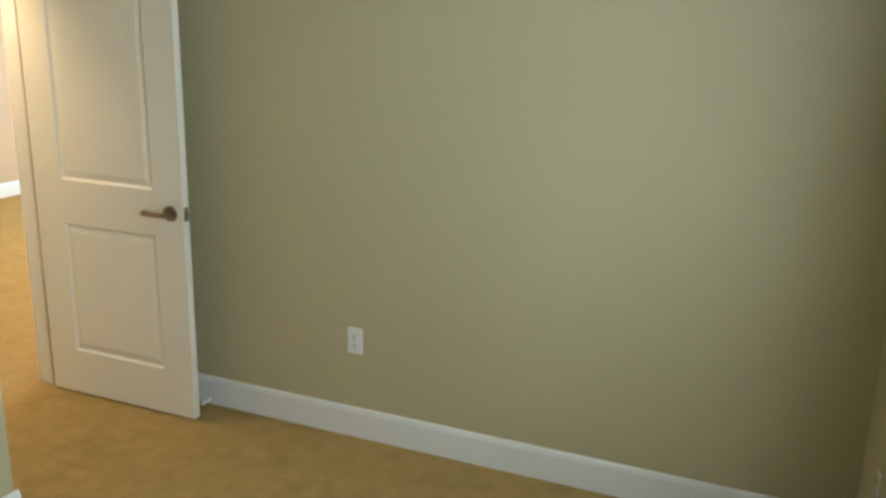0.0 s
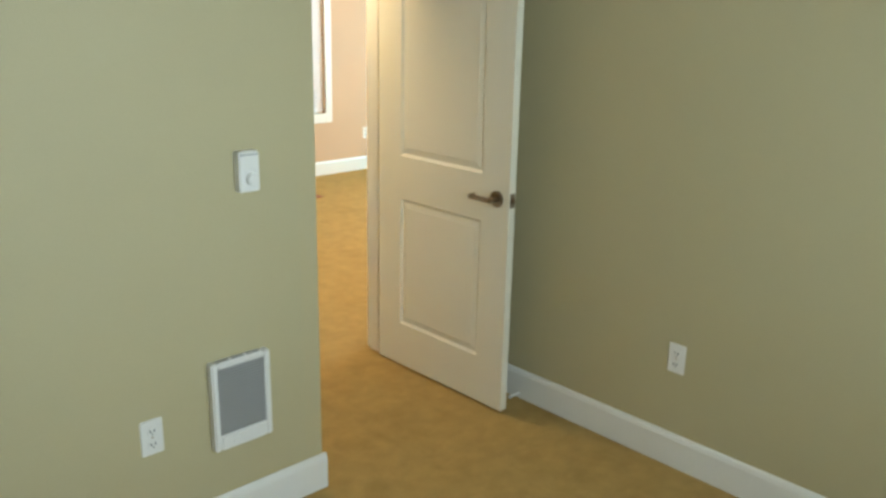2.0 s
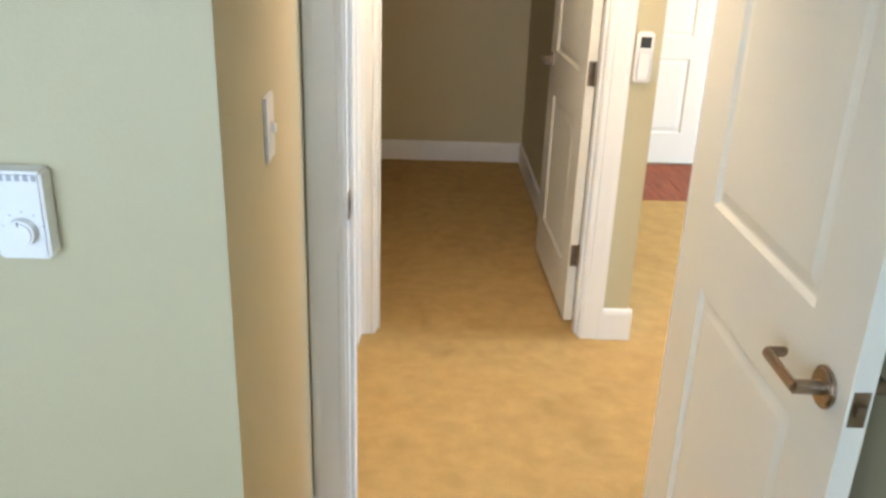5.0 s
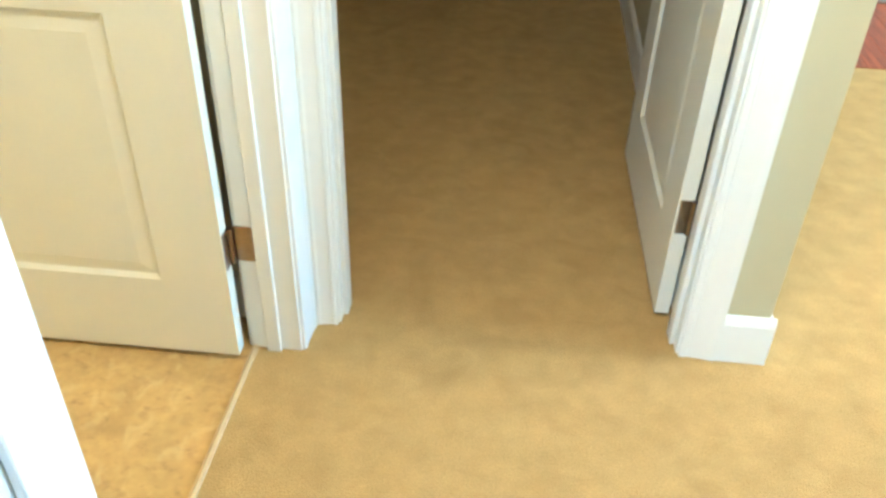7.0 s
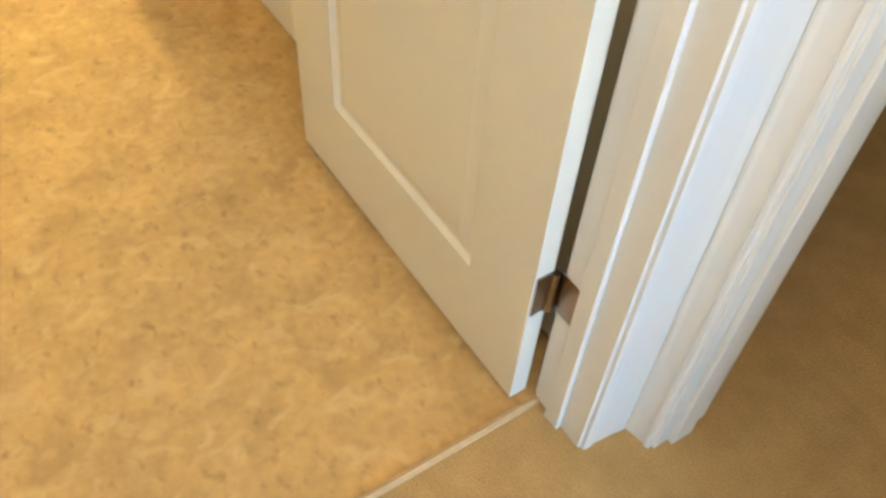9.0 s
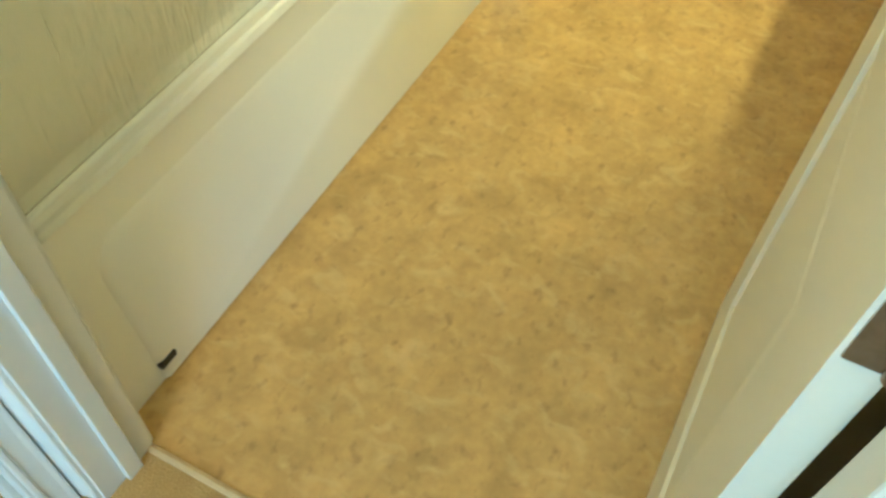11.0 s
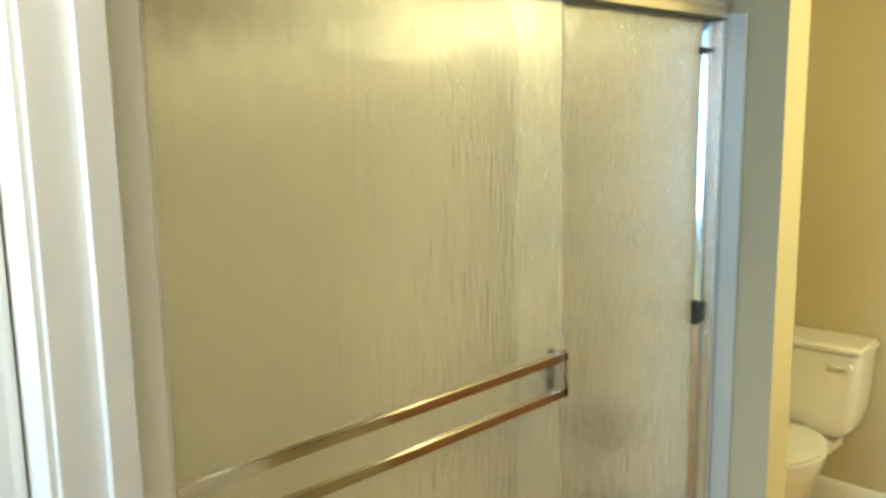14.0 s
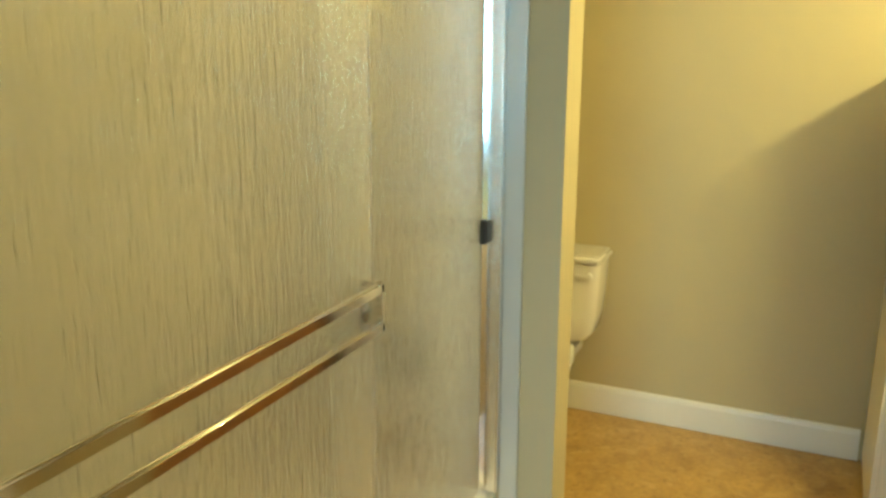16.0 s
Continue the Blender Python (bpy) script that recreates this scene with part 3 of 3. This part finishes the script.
part("plate", rod(bmesh.new(), (0, 0, 0), "x", 0.012, 0.085, 0.075), M_BRONZE, val, smooth=True)
part("knob", rod(bmesh.new(), (0.012, 0, 0), "x", 0.06, 0.032, 0.026, bevel=0.004), M_BRONZE, val, smooth=True)
spo = thing("tub_spout", pose(TX0 + 0.0055, -0.46, 0.57), "dark bronze tub spout on the surround", "tub spout")
part("spout", rod(bmesh.new(), (0, 0, 0), "x", 0.14, 0.03, 0.024, bevel=0.006), M_BRONZE, spo, smooth=True)

# ---- toilet ----


def oval(cx, cy, z, rx0, rx1, ry, n=28):
    """An egg-shaped ring, longer to the front (+x)."""
    return [(cx + (rx1 if math.cos(a) > 0 else rx0) * math.cos(a), cy + ry * math.sin(a), z) for a in np.linspace(0, 2 * math.pi, n, endpoint=False)]


def toilet():
    t = thing("toilet", pose(X_W + 0.006, -0.392, -0.003), "white porcelain toilet with a closed lid against the wall", "toilet")
    tank = []
    for z, hx, hy in ((0.375, 0.060, 0.120), (0.395, 0.078, 0.165), (0.43, 0.088, 0.190), (0.50, 0.092, 0.202), (0.60, 0.095, 0.210), (0.735, 0.098, 0.216)):
        pts = []
        for cx, cy, a0 in ((0.10 + hx - 0.04, hy - 0.04, 0), (0.10 - hx + 0.02, hy - 0.02, 90), (0.10 - hx + 0.02, -hy + 0.02, 180), (0.10 + hx - 0.04, -hy + 0.04, 270)):
            r = 0.04 if cx > 0.1 else 0.02
            pts += [(cx + r * math.cos(radians(a0 + k * 22.5)), cy + r * math.sin(radians(a0 + k * 22.5)), z) for k in range(5)]
        tank.append(pts)
    tk = part("tank", loft(tank), M_PORC, t, smooth=True)
    part("tank_lid", boxes((0.0, 0.215, -0.227, 0.227, 0.737, 0.777), bevel=0.014, seg=3), M_PORC, t, smooth=True)
    lv = rod(bmesh.new(), (0.190, 0.178, 0.690), "x", 0.022, 0.013)
    box(lv, 0.207, 0.217, 0.118, 0.184, 0.680, 0.697, bevel=0.004)
    part("flush_lever", lv, M_PLASTIC, tk, "small white flush lever", smooth=True)
    bowl = [oval(0.40, 0, 0.0, 0.26, 0.17, 0.125), oval(0.40, 0, 0.03, 0.26, 0.17, 0.122), oval(0.40, 0, 0.10, 0.25, 0.14, 0.098), oval(0.41, 0, 0.20, 0.25, 0.15, 0.105), oval(0.43, 0, 0.29, 0.26, 0.20, 0.15), oval(0.44, 0, 0.36, 0.27, 0.235, 0.178), oval(0.44, 0, 0.385, 0.27, 0.24, 0.182)]
    part("bowl", loft(bowl), M_PORC, t, smooth=True)
    part("shelf", boxes((0.02, 0.26, -0.12, 0.12, 0.30, 0.375), bevel=0.02, seg=3), M_PORC, t, smooth=True)
    part("seat", loft([oval(0.45, 0, 0.388, 0.235, 0.235, 0.184), oval(0.45, 0, 0.403, 0.237, 0.238, 0.187), oval(0.45, 0, 0.407, 0.23, 0.23, 0.18)]), M_PLASTIC, t, smooth=True)
    part("seat_lid", loft([oval(0.45, 0, 0.410, 0.235, 0.236, 0.184), oval(0.45, 0, 0.422, 0.237, 0.238, 0.186), oval(0.45, 0, 0.432, 0.215, 0.215, 0.165), oval(0.45, 0, 0.436, 0.15, 0.15, 0.11)]), M_PLASTIC, t, smooth=True)
    for y in (-0.1, 0.1):
        part("bolt_cap", rod(bmesh.new(), (0.33, y * 1.1, 0.0), "z", 0.045, 0.022, 0.014), M_PORC, t, smooth=True)


toilet()

# ---- laundry stack and vanity ----


def machine(name, z0, h, label, category):
    """A front loader; its door looks along +x."""
    m = thing(name, pose(X_W + 0.012, 0.872, z0), label, category)
    part("body", boxes((0, 0.60, 0, 0.60, 0.02, h), bevel=0.018, seg=4), M_PLASTIC, m, smooth=True)
    part("control_panel", boxes((0.596, 0.606, 0.012, 0.588, h - 0.115, h - 0.012), bevel=0.004), M_LCD, m, "dark control panel")
    for y in (0.06, 0.54):
        for x in (0.06, 0.54):
            part("foot", rod(bmesh.new(), (x, y, 0), "z", 0.024, 0.022), M_RUBBER, m)
    zc = (h - 0.10) / 2 + 0.02
    ring = part("round_door", rod(bmesh.new(), (0.599, 0.30, zc), "x", 0.045, 0.245, 0.205, n=48, bevel=0.012), M_PLASTIC, m, "white round door ring", smooth=True)
    part("door_glass", rod(bmesh.new(), (0.642, 0.30, zc), "x", 0.014, 0.165, 0.13, n=40, bevel=0.006), M_LCD, ring, "dark door glass", smooth=True)
    part("door_catch", boxes((0.618, 0.652, 0.066, 0.088, zc - 0.05, zc + 0.05), bevel=0.005), M_CHROME, ring, "chrome door catch", smooth=True)
    part("kick_panel", boxes((0.598, 0.604, 0.012, 0.588, 0.03, 0.10), bevel=0.002), M_PLASTIC, m)
    return m


machine("washing_machine", -0.003, 0.84, "white front-loading washing machine with a round door", "washing machine")
machine("tumble_dryer", 0.855, 0.72, "white tumble dryer stacked on the washing machine", "dryer")


def vanity():
    v = thing("vanity_cabinet", pose(-2.53, Y_A, 0), "brown wooden vanity cabinet in the bathroom alcove", "vanity")
    w, d = 1.05, 0.52
    part("body", boxes((0, w, -d, -0.002, 0.10, 0.83)), M_CAB, v)
    part("toe_kick", boxes((0.005, w - 0.005, -d + 0.07, -0.01, -0.003, 0.10)), M_CAB, v)
    for k in range(3):
        x0 = 0.012 + k * (w - 0.024) / 3
        x1 = x0 + (w - 0.024) / 3 - 0.006
        dr = part("door", boxes((x0, x1, -d - 0.019, -d, 0.115, 0.82), (x0 + 0.06, x1 - 0.06, -d - 0.024, -d - 0.018, 0.175, 0.76), bevel=0.003), M_CAB, v)
        part("knob", rod(bmesh.new(), (x1 - 0.03, -d - 0.019, 0.72), "y", -0.025, 0.010, 0.014), M_NICKEL, dr, smooth=True)
    top = tagged(part("vanity_counter", boxes((-0.005, w + 0.005, -d - 0.035, -0.002, 0.83, 0.87), (-0.005, w + 0.005, -0.02, -0.002, 0.8705, 0.97), bevel=0.006), M_COUNTER, m=pose(-2.53, Y_A, 0)), "cream counter with a low backsplash on the vanity", "counter")
    return top


vanity()
vl = thing("vanity_light", pose(-1.87, Y_A, 2.10), "bronze bar light with three glowing globes above the vanity", "wall light")
part("back_bar", boxes((-0.29, 0.29, -0.03, 0, -0.05, 0.05), bevel=0.008), M_NICKEL, vl, smooth=True)
for bulb_x in BULBS:
    x = bulb_x + 1.87
    arm_ob = part("socket", rod(bmesh.new(), (x, -0.03, 0), "y", -0.035, 0.020), M_NICKEL, vl, smooth=True)
    ball = bmesh.new()
    bmesh.ops.create_uvsphere(ball, u_segments=20, v_segments=12, radius=0.042, matrix=Matrix.Translation((x, -0.10, 0)))
    part("globe", ball, M_BULB, arm_ob, "frosted glowing globe", smooth=True)

# unseen fixture, added to go with the hall's fill light
cl = thing("added_ceiling_light", pose(0.5, 0.2, CEIL), "added, unseen round frosted ceiling light with a bronze rim", "ceiling light")
part("base", rod(bmesh.new(), (0, 0, 0), "z", -0.025, 0.13, 0.14, n=36), M_NICKEL, cl, smooth=True)
dome = [[(r * math.cos(a), r * math.sin(a), z) for a in np.linspace(0, 2 * math.pi, 32, endpoint=False)] for r, z in ((0.125, -0.025), (0.118, -0.05), (0.09, -0.075), (0.04, -0.088))]
part("diffuser", loft(dome), M_BULB, cl, "frosted glowing diffuser", smooth=True)

# ---- bedroom wall fittings ----


def outlet(m, label="white duplex power outlet on the wall"):
    """Local y points out of the wall as -y."""
    o = thing("power_outlet", m, label, "outlet", "power outlets")
    part("cover_plate", boxes((-0.035, 0.035, -0.006, 0, -0.057, 0.057), bevel=0.003), M_PLASTIC, o)
    for z in (-0.021, 0.021):
        s = part("socket", boxes((-0.017, 0.017, -0.009, -0.004, z - 0.014, z + 0.014), bevel=0.004), M_PLASTIC, o)
        part("slots", boxes((-0.008, -0.005, -0.0098, -0.0085, z - 0.004, z + 0.006), (0.005, 0.008, -0.0098, -0.0085, z - 0.004, z + 0.006), (-0.002, 0.002, -0.0098, -0.0085, z - 0.011, z - 0.007)), M_DARK, s)
    part("screw", rod(bmesh.new(), (0, -0.006, 0), "y", -0.0015, 0.003), M_CHROME, o)
    return o


plug = outlet(pose(-0.628, Y_P, 0.420))
copy_thing(plug, pose(X_R, -1.62, 0.43, 0, 0, -90))
copy_thing(plug, pose(3.74, Y_LIV, 0.37))
copy_thing(plug, pose(0.62, Y_S, 0.46, 0, 0, 180))


def thermostat():
    t = thing("wall_thermostat", pose(-0.280, Y_P, 1.176), "white wall thermostat with a round dial", "thermostat")
    w, h, d = 0.034, 0.060, 0.036
    part("housing", boxes((-w, w, -d, 0, -h, h), bevel=0.004), M_PLASTIC, t, smooth=True)
    dial = part("dial", rod(bmesh.new(), (0.004, -d + 0.001, -0.020), "y", -0.017, 0.020, 0.018, n=36, bevel=0.003), M_PLASTIC, t, smooth=True)
    part("pointer", boxes((0.0034, 0.0046, -d - 0.0166, -d - 0.0155, -0.009, -0.003)), M_GREY, dial)
    for k in range(6):
        x = -0.026 + k * 0.0104
        part("vent_slot", boxes((x - 0.003, x + 0.003, -d - 0.0006, -d + 0.002, h - 0.012, h - 0.004)), M_SLAT, t)
    for a in (-75, -35, 0, 35, 75):
        part("tick", boxes((-0.0006, 0.0006, -d - 0.0006, -d + 0.001, 0.025, 0.028)), M_SLAT, t, m=pose(0.004, 0, -0.020, 0, a, 0))


thermostat()


def wall_heater():
    h = thing("wall_heater", pose(-0.338, Y_P, 0.452), "white recessed wall heater with a slatted grille", "heater")
    w, hh, d = 0.103, 0.148, 0.034
    part("frame", boxes((-w, -w + 0.022, -d, 0, -hh, hh), (w - 0.022, w, -d, 0, -hh, hh), (-w + 0.0225, w - 0.0225, -d, 0, hh - 0.020, hh), (-w + 0.0225, w - 0.0225, -d, 0, -hh, -hh + 0.052), bevel=0.005, seg=2), M_PLASTIC, h, smooth=True)
    part("core", boxes((-w + 0.01, w - 0.01, -0.012, -0.001, -hh + 0.03, hh - 0.01)), M_GREY, h, "dark heater core")
    n = 24
    z0, z1 = -hh + 0.056, hh - 0.024
    for k in range(n):
        z = z0 + (z1 - z0) * k / (n - 1)
        part("slat", boxes((-w + 0.020, w - 0.020, -d + 0.004, -d + 0.014, z - 0.0025, z + 0.0025)), M_SLAT, h)
    part("knob", rod(bmesh.new(), (-0.03, -d + 0.001, -hh + 0.026), "y", -0.006, 0.014, 0.012, bevel=0.002), M_PLASTIC, h, smooth=True)
    for x in (-0.058, -0.005, 0.048):
        part("top_vent", boxes((x - 0.022, x + 0.022, -d + 0.008, -0.008, hh - 0.002, hh + 0.0006)), M_SLAT, h, "grey vent slot")


wall_heater()
sw = thing("light_switch", pose(X_SIDE, -0.56, 1.215, 0, 0, 90), "white toggle light switch beside the doorway", "light switch")
part("cover_plate", boxes((-0.035, 0.035, -0.006, 0, -0.057, 0.057), bevel=0.003), M_PLASTIC, sw)
part("toggle", boxes((-0.004, 0.004, -0.016, -0.005, -0.010, 0.008), bevel=0.002), M_PLASTIC, sw)
ds = thing("door_stop_bumper", pose(X_R - BB_T, -0.885, 0.024), "small white door stop screwed to the baseboard", "door stop")
part("post", rod(bmesh.new(), (0, 0, 0), "x", -0.05, 0.005, 0.006), M_PLASTIC, ds, smooth=True)
part("rubber_tip", rod(bmesh.new(), (-0.05, 0, 0), "x", -0.012, 0.007, 0.008), M_PLASTIC, ds, smooth=True)

# ---- hall intercom ----
ic = thing("wall_intercom", pose(1.003, Y_N, 1.112), "white wall intercom with a small dark display", "intercom")
part("body", boxes((-0.030, 0.030, -0.026, 0, -0.088, 0.088), bevel=0.007, seg=3), M_PLASTIC, ic, smooth=True)
part("display", boxes((-0.019, 0.019, -0.0275, -0.025, 0.034, 0.072), bevel=0.001), M_LCD, ic, "small dark display")
part("speaker_cover", boxes((-0.022, 0.022, -0.030, -0.024, -0.076, 0.022), bevel=0.004), M_PLASTIC, ic, smooth=True)

# ---- living room: entry door, window, hardwood ----
entry = frame_door("door_4", "white steel entry door, closed, with deadbolt and lever", "x", EN0, EN1, Y_LIV, Y_LIV + T, ((Y_LIV, -1),), (Y_LIV + 0.06, Y_LIV + 0.1), {(Y_LIV, 1): 0.065})
ew = EN1 - EN0 - 0.036
el = part("door_leaf", boxes((0, 0.14, 0, 0.044, 0.014, 2.025), (ew - 0.14, ew, 0, 0.044, 0.014, 2.025), (0.39, ew - 0.39, 0, 0.044, 0.014, 2.025), (0.14, 0.39, 0, 0.044, 0.014, 0.22), (ew - 0.39, ew - 0.14, 0, 0.044, 0.014, 0.22), (0.14, 0.39, 0, 0.044, 0.72, 0.86), (ew - 0.39, ew - 0.14, 0, 0.044, 0.72, 0.86), (0.14, 0.39, 0, 0.044, 1.55, 1.68), (ew - 0.39, ew - 0.14, 0, 0.044, 1.55, 1.68), (0.14, 0.39, 0, 0.044, 1.90, 2.025), (ew - 0.39, ew - 0.14, 0, 0.044, 1.90, 2.025)), M_DOOR, entry, "white six-panel entry door leaf", m=pose(EN0 + 0.018, Y_LIV + 0.012, 0))
for xa, xb in ((0.14, 0.39), (ew - 0.39, ew - 0.14)):
    for za, zb in ((0.22, 0.72), (0.86, 1.55), (1.68, 1.90)):
        pm = bmesh.new()
        panel_face(pm, xa, xb, za, zb, 0, -1)
        panel_face(pm, xa, xb, za, zb, 0.044, 1)
        part("panel", pm, M_DOOR, el)
lever_set(el, ew - 0.07, 0.87, 0, -1, 1)
part("deadbolt", rod(bmesh.new(), (ew - 0.07, 0, 1.0), "y", -0.02, 0.030, 0.026, bevel=0.003), M_NICKEL, el, "bronze deadbolt", smooth=True)
part("latch_plate", boxes((ew - 0.004, ew + 0.003, -0.002, 0.02, 0.84, 0.90)), M_NICKEL, el)
structure("entry_threshold", boxes((EN0 + 0.016, EN1 - 0.016, Y_LIV - 0.01, Y_LIV + T, 0, 0.012), bevel=0.003), M_NICKEL, "low metal threshold under the entry door", "threshold")

win = thing("window_1", pose(0, 0, 0), "white framed window behind closed white horizontal blinds", "window", kind="structure")
for x0, x1, z0, z1 in ((WN0, WN0 + 0.04, WZ0, WZ1), (WN1 - 0.04, WN1, WZ0, WZ1), (WN0 + 0.04, WN1 - 0.04, WZ0, WZ0 + 0.04), (WN0 + 0.04, WN1 - 0.04, WZ1 - 0.04, WZ1)):
    part("window_frame", boxes((x0, x1, Y_LIV + 0.04, Y_LIV + 0.09, z0, z1), bevel=0.003), M_TRIM, win)
for x0, x1, z0, z1 in ((WN0 - 0.075, WN0, WZ0 - 0.09, WZ1 + 0.07), (WN1, WN1 + 0.075, WZ0 - 0.09, WZ1 + 0.07), (WN0, WN1, WZ0 - 0.09, WZ0), (WN0, WN1, WZ1, WZ1 + 0.07)):
    part("casing", boxes((x0, x1, Y_LIV - 0.016, Y_LIV, z0, z1), bevel=0.003), M_TRIM, win)
pane = part("pane", boxes((WN0 + 0.04, WN1 - 0.04, Y_LIV + 0.062, Y_LIV + 0.068, WZ0 + 0.04, WZ1 - 0.04)), M_PANE, win)
pane.visible_shadow = False
bl = thing("window_blind", pose((WN0 + WN1) / 2, Y_LIV + 0.02, WZ0), "closed white horizontal slat blind in the window", "blind")
bw = (WN1 - WN0) / 2 - 0.008
part("head_rail", boxes((-bw, bw, -0.015, 0.015, WZ1 - WZ0 - 0.045, WZ1 - WZ0 - 0.005), bevel=0.003), M_BLIND, bl)
part("bottom_rail", boxes((-bw, bw, -0.012, 0.012, 0.02, 0.036), bevel=0.003), M_BLIND, bl)
slat = boxes((-bw, bw, -0.0012, 0.0012, -0.024, 0.024))
slat_mesh = None
nsl = 31
for k in range(nsl):
    z = 0.05 + k * (WZ1 - WZ0 - 0.10) / (nsl - 1)
    if slat_mesh is None:
        first = part("slat", slat, M_BLIND, bl, m=pose(0, 0, z, 26, 0, 0))
        slat_mesh = first.data
    else:
        s = new("slat", slat_mesh)
        s.parent, s.matrix_basis = bl, pose(0, 0, z, 26, 0, 0)

wx0, wx1, wy0, wy1 = 1.422, 2.658, 2.817, Y_LIV
hw = structure("floor_hardwood", boxes((wx0 - 0.002, wx1 + 0.002, wy0 - 0.002, wy1 + 0.1, -0.1, -0.001)), M_DARK, "red-brown hardwood planks in front of the entry door", "hardwood floor")
rows = 12
pw = (wx1 - wx0) / rows
rng = random.Random(4)
for k in range(rows):
    y = wy0
    while y < wy1 - 0.01:
        y2 = min(wy1, y + rng.uniform(0.35, 0.8))
        if wy1 - y2 < 0.15:
            y2 = wy1
        part("plank", boxes((wx0 + k * pw + 0.0006, wx0 + (k + 1) * pw - 0.0006, y + 0.0006, y2 - 0.0006, -0.012, 0.003), bevel=0.001, seg=1), M_WOOD, hw)
        y = y2

# ---- bedroom window behind the walker ----
bwin = thing("window_2", pose(-0.60, Y_S - 0.05, 0.85), "white framed bedroom window letting in daylight", "window", kind="structure")
for x0, x1, z0, z1 in ((-0.8, -0.75, 0, 1.3), (0.75, 0.8, 0, 1.3), (-0.75, 0.75, 0, 0.05), (-0.75, 0.75, 1.25, 1.3), (-0.025, 0.025, 0.05, 1.25)):
    part("window_frame", boxes((x0, x1, -0.03, 0.03, z0, z1), bevel=0.003), M_TRIM, bwin)
for x0, x1 in ((-0.75, -0.025), (0.025, 0.75)):
    g = part("pane", boxes((x0, x1, -0.003, 0.003, 0.05, 1.25)), M_PANE, bwin)
    g.visible_shadow = False

# ---- outside ----
structure("ground", boxes((-300, 300, -300, 300, -0.4, -0.15)), material("grey_ground", (0.16, 0.15, 0.13), 0.9, vary=0.2, scale=0.5), "plain grey ground outside", "ground")
